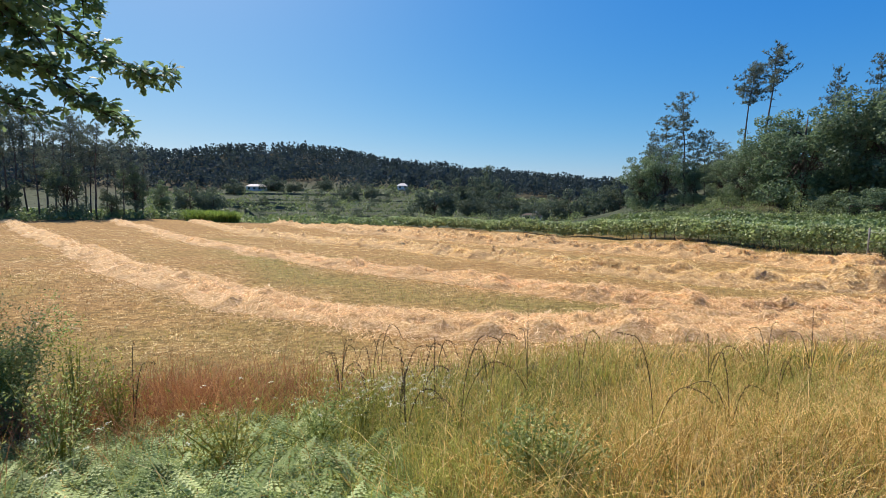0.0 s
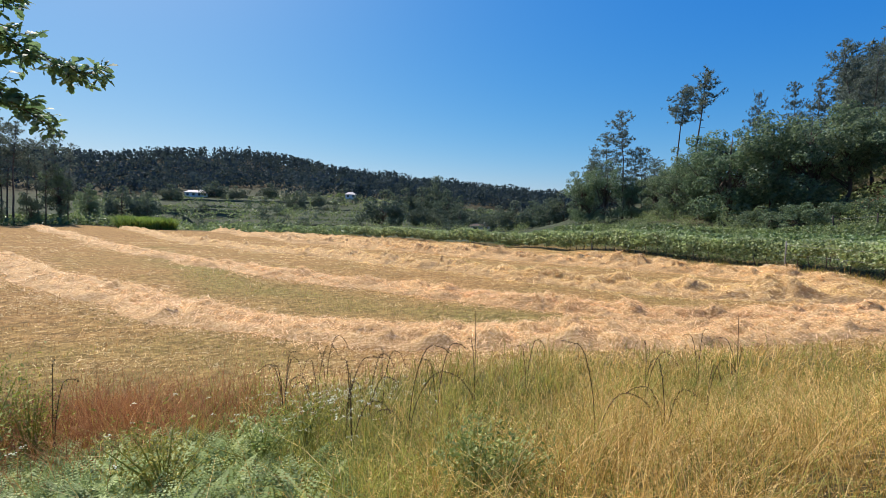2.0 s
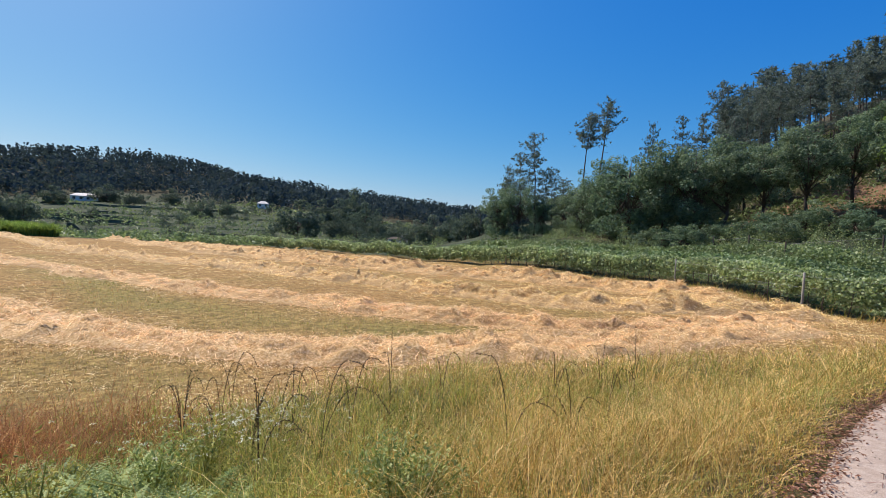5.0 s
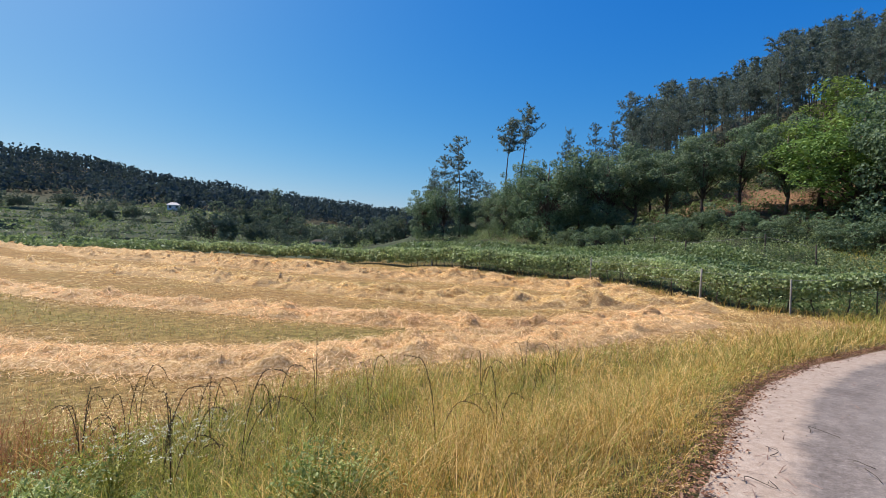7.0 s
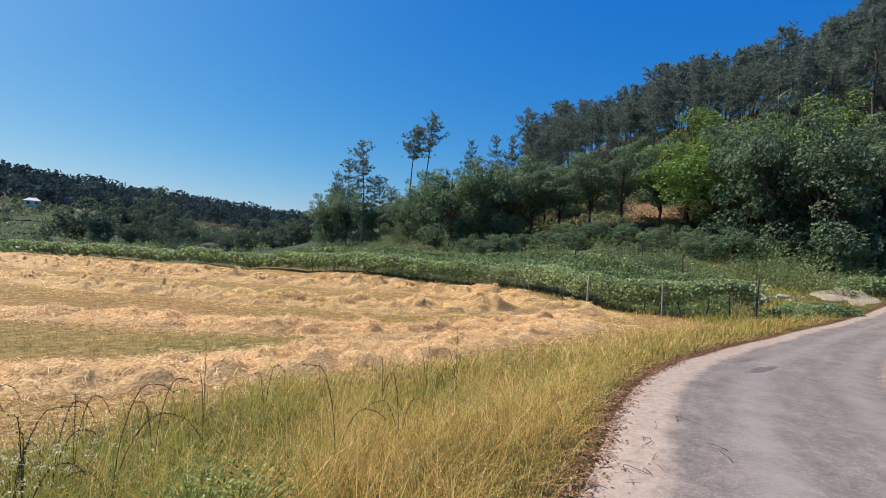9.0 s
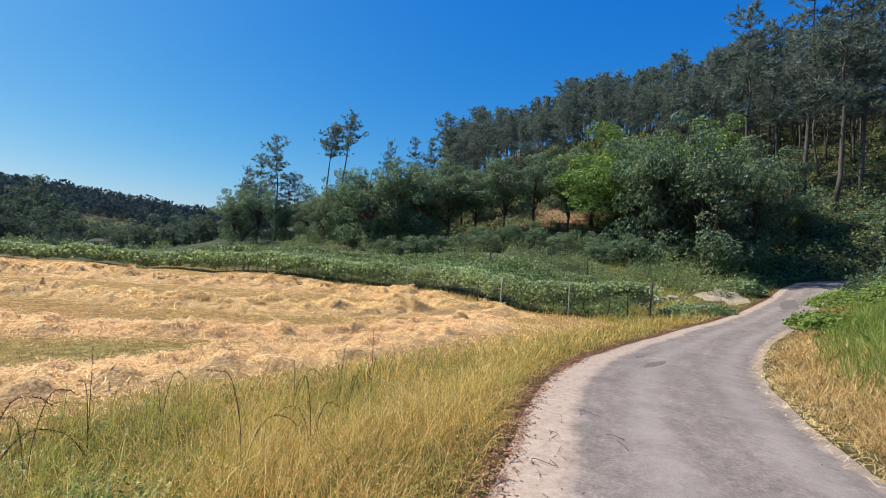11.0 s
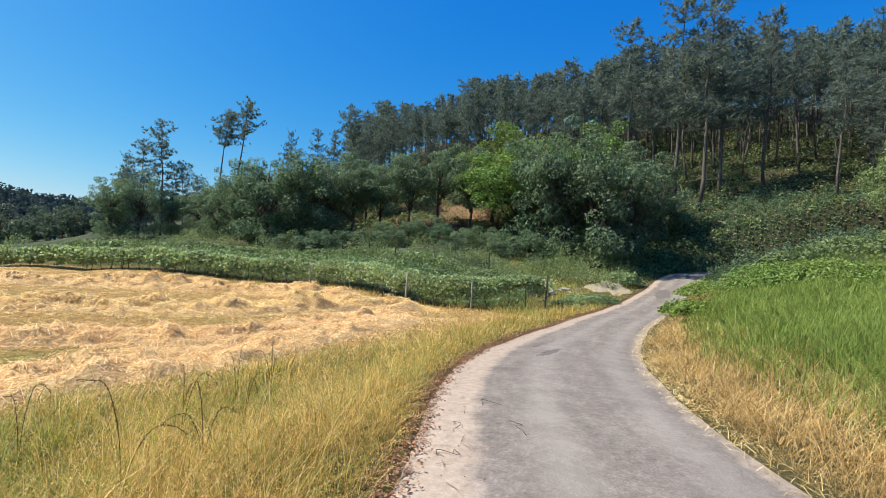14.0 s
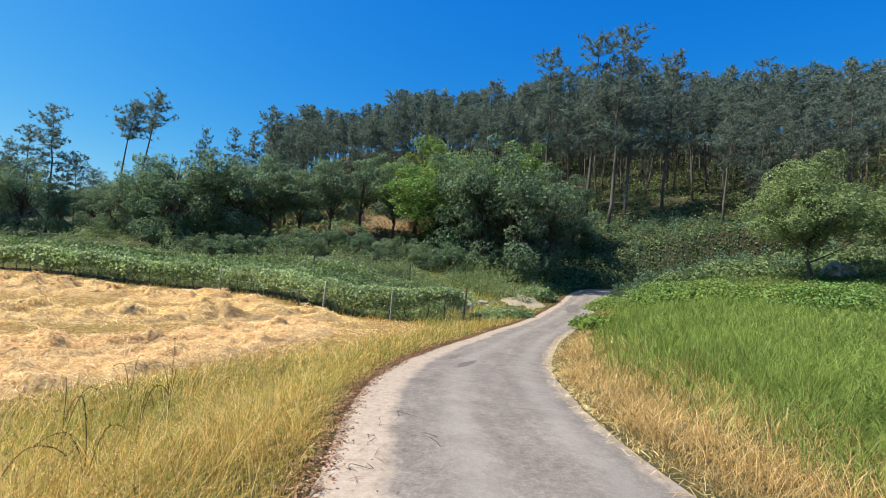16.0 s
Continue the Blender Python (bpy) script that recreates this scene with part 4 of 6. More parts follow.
# tall single pines above the foot of the hill
L_UMB = "tall umbrella pine with a long bare trunk"
h = height_for(31.2, 80, 14.4)
stand(pine("umbrella_pine", 141, 20, 0.72, 2.9, 15, 0.44, L_UMB, 2, ragged=0.6), 31.2, 80, 20, (1.0, 1.0, h / 20), (0, 1.5))
h = height_for(33.0, 82, 16.0)
stand(pine("umbrella_pine", 146, 20, 0.7, 3.2, 15, 0.44, L_UMB, 3, ragged=0.6), 32.4, 82, 110, (1.05, 1.05, h / 20), (0, -1))
L_CONE = "dark conical pine standing above broadleaf trees"
CONES = [pine("conical_pine", 150 + i, 16, b, w, 24, 0.42, L_CONE, 3, ragged=0.5) for i, (b, w) in enumerate([(0.3, 4.0), (0.24, 3.6), (0.36, 3.6)])]
for i, (a, r, el, w) in enumerate([(26.0, 78, 12.3, 1.0), (24.1, 80, 10.0, 0.95), (23.2, 82, 8.6, 0.8), (28.0, 80, 8.3, 0.9), (29.4, 84, 7.3, 1.0), (38.0, 84, 13.1, 0.6), (39.4, 86, 11.2, 0.5), (41.1, 86, 13.7, 0.6), (42.4, 82, 14.0, 0.9), (45.6, 80, 16.4, 0.9), (48.0, 82, 17.3, 0.8)]):
    h = height_for(a, r, el)
    stand(CONES[i % 3], a, r, pick.uniform(0, 360), (h / 16 * w, h / 16 * w, h / 16), (pick.gauss(0, 1.5), pick.gauss(0, 1.5)))

# the pine wood on the hillside
RIDGE_AZ = [44, 45.6, 48.3, 51.8, 54.9, 57.8, 62.0, 65.7, 68.9, 71.7, 76.6, 79, 81.2, 83.4, 85.6, 89.1, 95.0, 98.7, 101.6, 105.1, 120]
RIDGE_EL = [14, 16.0, 17.0, 16.6, 17.8, 19.8, 20.6, 20.4, 21.4, 20.7, 23.5, 24, 24.5, 24.5, 24.0, 23.6, 22.3, 21.8, 21.9, 21.2, 21]
placed = []
far_wood, far_crown = Buf(), Buf()
for k in range(9000):
    a, r = pick.uniform(45, 114), pick.uniform(58, 116)
    if a < 93 and r < 71:
        continue
    if a > 88 and r < 60:
        continue
    x, y = at(a, r)
    gap = 2.9 if r < 80 else 2.7
    if any((x - p) ** 2 + (y - q) ** 2 < gap * gap for p, q in placed):
        continue
    placed.append((x, y))
    if len(placed) > 520:
        break
    lim = height_for(a, r, float(np.interp(a, RIDGE_AZ, RIDGE_EL)))
    h = min(pick.uniform(10, 19), lim * pick.choice((pick.uniform(0.74, 0.94), pick.uniform(0.92, 1.08))))
    if h < 7:
        continue
    w = pick.uniform(0.85, 1.25)
    if r > 80:
        wood, crown = pick.choice(FAR_PINES)
        turn, z = pick.uniform(0, 6.28), float(land_z(np.array([x]), np.array([y]))[0]) - 0.1
        c, s = math.cos(turn), math.sin(turn)
        spin = np.array([[c, s, 0], [-s, c, 0], [0, 0, 1]])
        for src, dst in ((wood, far_wood), (crown, far_crown)):
            v = (np.concatenate(src.v) * [h / 16 * w, h / 16 * w, h / 16]) @ spin + [x, y, z]
            dst.add(v, np.concatenate([f + 0 for f in src.f]), np.concatenate(src.t))
        continue
    stand(pick.choice(PINES), a, r, pick.uniform(0, 360), (h / 16 * w, h / 16 * w, h / 16), (pick.gauss(0, 2), pick.gauss(0, 2.5)))
pine_wood = new("pine_wood")
tagged(part("trunks", far_wood.mesh("trunks", M_PBARK, True), pine_wood), kind="stuff")
tagged(part("crowns", far_crown.mesh("crowns", M_PINE), pine_wood), kind="stuff")
tagged(pine_wood, "dense dark pine wood covering the upper hillside", "woods", kind="stuff")
for a, r, el in [(83.4, 60, 27.3), (81.2, 62, 26.4), (76.6, 64, 25.0), (85.2, 63, 24.7), (79.0, 66, 23.5), (89, 66, 24), (69, 70, 21.7), (57.8, 76, 20)]:
    h = height_for(a, r, el)
    stand(PINES[2], a, r, pick.uniform(0, 360), (h / 15, h / 15, h / 16), (pick.gauss(0, 2), pick.gauss(0, 2)))

# the single oak beyond the bracken
OAK = broadleaf("oak_tree", 260, 8.5, 3.3, 1.6, 76, 360, 0.15, M_PALE, "rounded light green oak beyond the bracken field", 0.75, False)
h = height_for(101.8, 40, 13.2)
stand(OAK, 102.1, 40, 40, (1, 1, h / 8.5))
stand(OAK, 109.5, 44, 200, (0.9, 0.9, 0.8))

# left edge of the field
LEFT_AZ, LEFT_EL = [-50, -40.8, -37.8, -36, -34, -32.4, -31.2, -30], [12.5, 11, 9.3, 9.5, 8.0, 7.6, 7.4, 6]
for a, r in [(-46, 96), (-44, 100), (-42.3, 96), (-40.8, 102), (-39.4, 97), (-38.2, 104), (-37.0, 100), (-36.0, 106), (-35.2, 99), (-34.3, 105), (-33.0, 100), (-32.0, 104), (-43.2, 110), (-41.5, 112),
             (-38.8, 113), (-36.6, 114), (-40.1, 99), (-37.6, 97), (-35.6, 103), (-33.6, 108), (-31.4, 101), (-45, 104), (-41.9, 104)]:
    h = height_for(a, r, float(np.interp(a, LEFT_AZ, LEFT_EL))) * pick.uniform(0.85, 1.02)
    w = pick.uniform(0.75, 1.0)
    stand(pick.choice(PINES), a, r, pick.uniform(0, 360), (h / 16 * w, h / 16 * w, h / 16))
for a, r, h, w in [(-37.4, 97, 9.0, 1.0), (-41.6, 97, 6, 1.0), (-44, 96, 9, 1.1), (-34.0, 100, 5.0, 0.9), (-32.0, 101, 9.5, 0.8), (-29.8, 105, 7, 0.8)]:
    stand(pick.choice(BROADS), a, r, pick.uniform(0, 360), (h / 9 * w, h / 9 * w, h / 9))

# trees of the valley floor
VALLEY = broadleaf("valley_tree", 270, 9, 4.6, 0.1, 36, 55, 0.62, M_VALLEY, "dark rounded tree on the valley floor")
for a, r, h, w in [(-1.0, 150, 11.5, 1.1), (-27.2, 135, 8.0, 0.9), (-25.0, 150, 7, 1.0), (3.0, 170, 9, 1), (5.4, 175, 9, 0.9), (8.0, 170, 8.5, 1.0), (10.4, 160, 8.0, 1.0), (12.6, 150, 8.0, 1.1), (14.5, 140, 8.5, 1.1),
                   (16.3, 130, 7.5, 1.0), (18.2, 120, 7.0, 1.0), (19.8, 105, 6.8, 1.0), (6.6, 210, 14, 0.9), (4.6, 230, 15, 0.8), (5.4, 225, 19.5, 0.7), (3.6, 240, 14, 1.0), (1.6, 235, 13, 1), (-10.6, 245, 9, 1), (-8.2, 250, 8, 1), (-16.8, 300, 8, 1), (-23, 280, 8, 1.2), (-19, 320, 10, 1.3), (-13.5, 330, 10, 1.2)]:
    stand(VALLEY, a, r, pick.uniform(0, 360), (h / 9 * w, h / 9 * w, h / 9), sink=0.3)
BUSH = broadleaf("valley_bush", 275, 9, 4.6, 0.1, 18, 30, 0.75, M_VALLEY, "dark rounded bush on the valley terraces")
for k in range(110):
    a, r = pick.uniform(-31, 14), pick.uniform(128, 345)
    h = pick.uniform(1.6, 4.2) * (0.7 + r / 400)
    stand(BUSH, a, r, pick.uniform(0, 360), (h / 8, h / 8, h / 9), sink=0.3)


def far_woods():
    """Distant wooded hills: thousands of crowns in one sheet."""
    global rng
    rng = np.random.default_rng(31)
    buf = Buf()
    x, y = sector(12000, -46, 46, 335, 640, 0.7)
    r, az = np.hypot(x, y), np.degrees(np.arctan2(x, y))
    open_land = (az < 16) & (r < 400) & (fbm(x / 40, y / 40, 77) < 0.5)
    keep = ~open_land
    x, y, r, az = x[keep], y[keep], r[keep], az[keep]
    z = land_z(x, y, False)
    h = rng.uniform(6, 12, len(x)) * (0.8 + 0.5 * vnoise(x / 25, y / 25, 3))
    k = 11
    n = len(x)
    slim = rng.uniform(0.14, 0.28, n)
    u = rand_dirs(n * k)
    q = np.repeat(rng.uniform(0, 1, n), 1)
    t = rng.uniform(0.15, 1.0, n * k)
    prof = np.clip(1.15 - t, 0, 1) ** 0.7
    p = np.repeat(np.stack([x, y, z], 1), k, 0)
    H, S = np.repeat(h, k), np.repeat(slim, k)
    p = p + np.stack([u[:, 0] * S * H * prof, u[:, 1] * S * H * prof, t * H], 1)
    nrm = unit(u + rand_dirs(n * k) * 0.5 + [0, 0, 0.4])
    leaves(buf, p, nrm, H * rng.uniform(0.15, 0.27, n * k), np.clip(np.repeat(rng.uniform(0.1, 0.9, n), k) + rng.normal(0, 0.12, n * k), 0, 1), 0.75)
    tagged(new("distant_woods", buf.mesh("distant_woods", M_HAZYLEAF)), "dense dark woods covering the far hills, leaves tinted haze blue", "woods", kind="stuff")


far_woods()

# ---- vines, posts and the green slope ----
VINE_LINE = [(25.2, 10.2), (24.0, 11.6), (22.9, 13.4), (22.3, 15.4), (22.5, 17.6), (23.6, 22), (24.5, 28.2), (22.5, 33.5), (18.6, 44), (12, 60), (2, 80), (-12, 104), (-26, 112)]


def shifted(line, d):
    line = np.asarray(line, float)
    t = unit(np.gradient(line, axis=0))
    return line + np.stack([t[:, 1], -t[:, 0]], 1) * d


def leaf_row(line, low, high, thick, per_m, leaf, seed, base_gap=0.25):
    global rng
    rng = np.random.default_rng(seed)
    buf = Buf()
    r = np.linalg.norm(line, axis=1)
    n_at = per_m * np.clip(26 / r, 0.12, 1.0) ** 1.15
    n = int(n_at.sum() * 0.25)
    i = rng.choice(len(line), n, p=n_at / n_at.sum())
    c = line[i] + rng.normal(0, 0.12, (n, 2))
    s = i * 0.25
    top = high * (0.8 + 0.35 * fbm(s / 1.3, s * 0, seed))
    bot = low * np.clip(34 / r[i], 0.05, 1) + base_gap * np.clip(34 / r[i], 0.05, 1) * (fbm(s / 0.9, s * 0 + 7, seed) - 0.3) * 3
    u = rng.uniform(0, 1, n) ** 0.8
    h = bot + (top - bot) * u
    c = c + rng.normal(0, 1, (n, 2)) * (thick * (0.45 + 0.55 * np.sin(np.pi * u)))[:, None] * 0.5
    z = land_z(c[:, 0], c[:, 1])
    far = np.clip(r[i] / 28, 1, 3.5)
    nrm = unit(rand_dirs(n) + [0, 0, 0.5])
    leaves(buf, np.stack([c[:, 0], c[:, 1], z + h], 1), nrm, leaf * rng.uniform(0.6, 1.3, n) * far ** 0.8, np.clip(rng.normal(0.5, 0.24, n), 0, 1), 0.85, 0.12)
    return buf


def vine_rows():
    global rng
    line = spline(VINE_LINE, 0.25)
    ob = new("vine_row")
    part("foliage", leaf_row(line, 0.45, 1.8, 0.55, 1100, 0.135, 61, 0.5).mesh("foliage", M_VINE), ob)
    for i in range(4, 160, 4):
        wood = Buf()
        p = line[i] + rng.normal(0, 0.1, 2)
        z = float(land_z(p[:1], p[1:])[0])
        b = rng.normal(0, 0.16, 2)
        tube(wood, [(*p, z - 0.1), (p[0] + b[0], p[1] + b[1], z + 0.45), (p[0] + b[0] * 0.4, p[1] + b[1] * 1.3, z + 1.15)], [0.035, 0.026, 0.018], 5)
        part("stem", wood.mesh("stem", M_BARK, True), ob, "dark twisted vine stem")
    tagged(ob, "leafy green vine row along the field's edge", "vine row", "vine rows")
    for k, d in enumerate((3.6, 7.0)):
        sh = shifted(line, d)
        sh = sh[(np.arange(len(sh)) > 20) & (np.arange(len(sh)) < 250)]
        ob = new("vine_row", leaf_row(sh, 0.1, 1.35 - 0.25 * k, 0.9, 620, 0.14, 66 + k).mesh("vine_row", M_SCRUB))
        tagged(ob, "darker green vine row behind the first", "vine row", "vine rows", "stuff")


vine_rows()


def post(x, y, high, radius, material, label, lean=(0, 0), square=False):
    buf = Buf()
    z = float(land_z(np.array([x]), np.array([y]))[0])
    lx, ly = math.tan(radians(lean[0])), math.tan(radians(lean[1]))
    hs = np.array([-0.3, 0.0, high * 0.5, high - 0.02, high])
    tube(buf, np.stack([hs * lx, hs * ly, hs], 1), radius * np.array([1.05, 1.05, 1.0, 0.95, 0.6]), 4 if square else 8)
    ob = new("vineyard_post", buf.mesh("vineyard_post", material))
    ob.location = (x, y, z)
    return tagged(ob, label, "post", "vineyard posts")


post(23.55, 27.1, 1.85, 0.06, M_POST, "grey weathered vineyard post in the vine row", (1.5, 0), True)
post(21.7, 16.97, 1.78, 0.065, M_POST, "pale grey concrete vineyard post", (1.2, -1), True)
post(22.3, 13.05, 1.5, 0.045, M_POST, "thin grey vineyard post among the leaves", (0, 0), True)
post(24.5, 9.85, 1.95, 0.05, M_DPOST, "dark wooden end post of the vine row", (2.0, -1.5))
post(18.6, 44, 1.8, 0.06, M_POST, "grey weathered vineyard post in the vine row", (0, 0), True)
for az, r, h in [(44.5, 45, 1.6), (50.5, 40, 1.5), (57.5, 41, 1.5), (61.5, 38, 1.5), (47.5, 44, 1.5)]:
    x, y = at(az, r)
    post(x, y, h, 0.05, M_DPOST, "dark old post on the green slope", (pick.gauss(0, 2), 0))


def wire(points, radius, label):
    buf = Buf()
    tube(buf, points, radius, 4)
    tagged(new("wire", buf.mesh("wire", M_WIRE)), label, "wire", "vineyard wires")


def post_top(x, y, h):
    return (x, y, float(land_z(np.array([x]), np.array([y]))[0]) + h)


for h in (1.62, 1.1):
    wire([post_top(23.55, 27.1, h), post_top(21.7, 16.97, h), post_top(22.3, 13.05, min(h, 1.45)), post_top(24.5, 9.85, h)], 0.006, "thin grey vineyard wire strung between posts")
wire([post_top(*at(44.5, 45), 1.3), post_top(*at(47.5, 44), 1.3), post_top(*at(50.5, 40), 1.3), post_top(*at(57.5, 41), 1.3), post_top(*at(61.5, 38), 1.3)], 0.009, "slack wire above the green slope")


def scrub_slope():
    """Waist-high green growth on the slope between vines and wood."""
    global rng
    rng = np.random.default_rng(90)
    buf = Buf()
    x, y = sector(240000, 12, 84, 27, 66, 1.15)
    r, az = np.hypot(x, y), np.degrees(np.arctan2(x, y))
    inner = np.interp(az, FIELD_AZ, FIELD_OUT) + 1.5
    inner = np.where(az > 66, 30, inner)
    g, _ = road_gap(x, y)
    dens = fbm(x / 2.2, y / 2.2, 55)
    outer = np.interp(az, [12, 20, 30, 40, 54, 68, 84], [100, 82, 64, 57, 51, 46, 48])
    bare = (az > 66) & (r < 36)
    keep = (r > inner) & (r < outer) & (g > 1.5) & (dens > rng.uniform(0.3, 0.56, len(x))) & ~bare
    x, y, r, dens = x[keep], y[keep], r[keep], dens[keep]
    low = sstep(2.0, 7.0, r - np.interp(np.degrees(np.arctan2(x, y)), FIELD_AZ, FIELD_OUT))
    clump = fbm(x / 0.9, y / 0.9, 56)
    h = rng.uniform(0, 1, len(x)) ** 0.7 * (0.15 + (0.2 + 0.8 * low) * 5.6 * np.clip(dens - 0.32, 0, 1) * np.clip(clump - 0.25, 0, 1) * 2)
    p = on_land(x, y) + np.stack([0 * h, 0 * h, h], 1)
    leaves(buf, p, unit(rand_dirs(len(x)) + [0, 0, 0.7]), rng.uniform(0.08, 0.19, len(x)), np.clip(rng.normal(0.42, 0.18, len(x)) + 1.1 * (fbm(x / 1.7, y / 1.7, 57) - 0.5), 0, 1), 0.6)
    tagged(new("slope_scrub", buf.mesh("slope_scrub", M_SCRUB)), "dense green bracken and bramble on the slope", "scrub", kind="stuff")
    buf = Buf()
    x, y = sector(150000, 34, 114, 42, 96, 1.3)
    r, az = np.hypot(x, y), np.degrees(np.arctan2(x, y))
    dens = fbm(x / 4, y / 4, 58)
    inner = np.interp(az, [34, 54, 68, 84, 95, 120], [60, 51, 46, 45, 42, 42])
    litter = (az < 68) & (r < 68)
    keep = (r > inner) & (dens > rng.uniform(0.12, 0.5, len(x)) + 0.16 * litter) & (road_gap(x, y)[0] > 0.35)
    x, y = x[keep], y[keep]
    tall = fbm(x / 1.8, y / 1.8, 64)
    h = rng.uniform(0, 1, len(x)) * (0.4 + 3.0 * np.clip(dens[keep] - 0.42, 0, 1) + 14.0 * np.clip(tall - 0.52, 0, 1) * sstep(58, 66, r[keep]))
    p = on_land(x, y) + np.stack([0 * h, 0 * h, h], 1)
    leaves(buf, p, unit(rand_dirs(len(x)) + [0, 0, 0.7]), rng.uniform(0.14, 0.4, len(x)), np.clip(rng.normal(0.5, 0.22, len(x)), 0, 1), 0.6)
    tagged(new("wood_undergrowth", buf.mesh("wood_undergrowth", M_UNDER)), "patchy green undergrowth beneath the pines", "undergrowth", kind="stuff")
    buf = Buf()
    x, y = sector(24000, -50, -4, 88, 114, 1.0)
    r, az = np.hypot(x, y), np.degrees(np.arctan2(x, y))
    dens = fbm(x / 5, y / 5, 59)
    keep = (r > np.interp(az, FIELD_AZ, FIELD_OUT) + 1) & (dens > rng.uniform(0.2, 0.6, len(x)))
    x, y, dens = x[keep], y[keep], dens[keep]
    h = rng.uniform(0, 1, len(x)) * (0.5 + 2.6 * np.clip(dens - 0.3, 0, 1))
    p = on_land(x, y) + np.stack([0 * h, 0 * h, h], 1)
    leaves(buf, p, unit(rand_dirs(len(x)) + [0, 0, 0.7]), rng.uniform(0.3, 0.75, len(x)), np.clip(rng.normal(0.5, 0.22, len(x)), 0, 1), 0.6)
    tagged(new("hedge", buf.mesh("hedge", M_SCRUB)), "low green hedge along the far edge of the field", "hedge", kind="stuff")


scrub_slope()


def maize_patch():
    """The bright green stand of tall crop at the far corner of the field."""
    global rng
    rng = np.random.default_rng(93)
    buf = Buf()
    n = 900
    a, r = rng.uniform(-27.6, -22.6, n), rng.uniform(96, 103, n)
    x, y = at(a, r)
    b = np.repeat(on_land(x, y), 5, 0)
    m = len(b)
    blades(buf, b, rng.uniform(1.2, 2.5, m), 0.22, rng.uniform(0, 6.28, m), rng.uniform(0.2, 0.8, m), np.clip(rng.normal(0.6, 0.2, m), 0, 1), 3)
    tagged(new("maize_patch", buf.mesh("maize_patch", M_BRACKEN)), "bright green stand of tall maize at the field's end", "crop", kind="stuff")


maize_patch()


# ---- houses across the valley ----
def box_mesh(name, size, material, at_=(0, 0, 0), bevel=0.03):
    bm = bmesh.new()
    bmesh.ops.create_cube(bm, size=1)
    bmesh.ops.scale(bm, vec=size, verts=bm.verts)
    bmesh.ops.bevel(bm, geom=bm.edges[:], offset=bevel, segments=1, affect='EDGES')
    bmesh.ops.translate(bm, vec=at_, verts=bm.verts)
    me = bpy.data.meshes.new(name)
    bm.to_mesh(me)
    bm.free()
    me.materials.append(material)
    return me


def house(az, r, w, d, h, roof_mat, label, turn, roof_h=1.6):
    x, y = at(az, r)
    z = float(land_z(np.array([x]), np.array([y]))[0])
    root = new("house")
    root.matrix_basis = pose(x, y, z, 0, 0, turn)
    part("wall", box_mesh("wall", (w, d, h + 1.5), M_PLASTER, (0, 0, h / 2 - 0.75)), root)
    bm = bmesh.new()
    e = 0.5
    vs = [bm.verts.new(c) for c in [(-w / 2 - e, -d / 2 - e, h), (w / 2 + e, -d / 2 - e, h), (w / 2 + e, d / 2 + e, h), (-w / 2 - e, d / 2 + e, h), (-w / 2 + d * 0.3, 0, h + roof_h), (w / 2 - d * 0.3, 0, h + roof_h)]]
    for f in [(0, 1, 5, 4), (2, 3, 4, 5), (1, 2, 5), (3, 0, 4), (3, 2, 1, 0)]:
        bm.faces.new([vs[i] for i in f])
    me = bpy.data.meshes.new("roof")
    bm.to_mesh(me)
    bm.free()
    me.materials.append(roof_mat)
    part("roof", me, root)
    n = max(2, int(w // 3))
    for i in range(n):
        wx = -w / 2 + w * (i + 0.5) / n
        win = part("window", box_mesh("window", (1.3, 0.1, 1.4), M_POST, (wx, -d / 2 - 0.02, h * 0.55), 0.02), root)
        for k in (-0.29, 0.29):
            part("pane", box_mesh("pane", (0.5, 0.06, 1.2), M_WINDOW, (wx + k, -d / 2 - 0.06, h * 0.55), 0.01), win, "dark window pane")
    part("chimney", box_mesh("chimney", (0.6, 0.6, 1.4), M_PLASTER, (w * 0.2, d * 0.1, h + roof_h * 0.8)), root)
    return tagged(root, label, "house", "houses across the valley")


house(-20.7, 325, 12, 8, 2.5, M_PALEROOF, "white house with a pale roof above the terraces", 22)
house(-18.9, 330, 6, 5, 2.6, M_TILE, "small white outbuilding with a tiled roof", 25)
house(-4.7, 320, 6.5, 6, 2.4, M_PALEROOF, "small pale house with a light roof on the slope", 5)
house(10.3, 150, 6, 4, 2.0, M_DPOST, "low grey shed behind the valley trees", -10, 0.7)


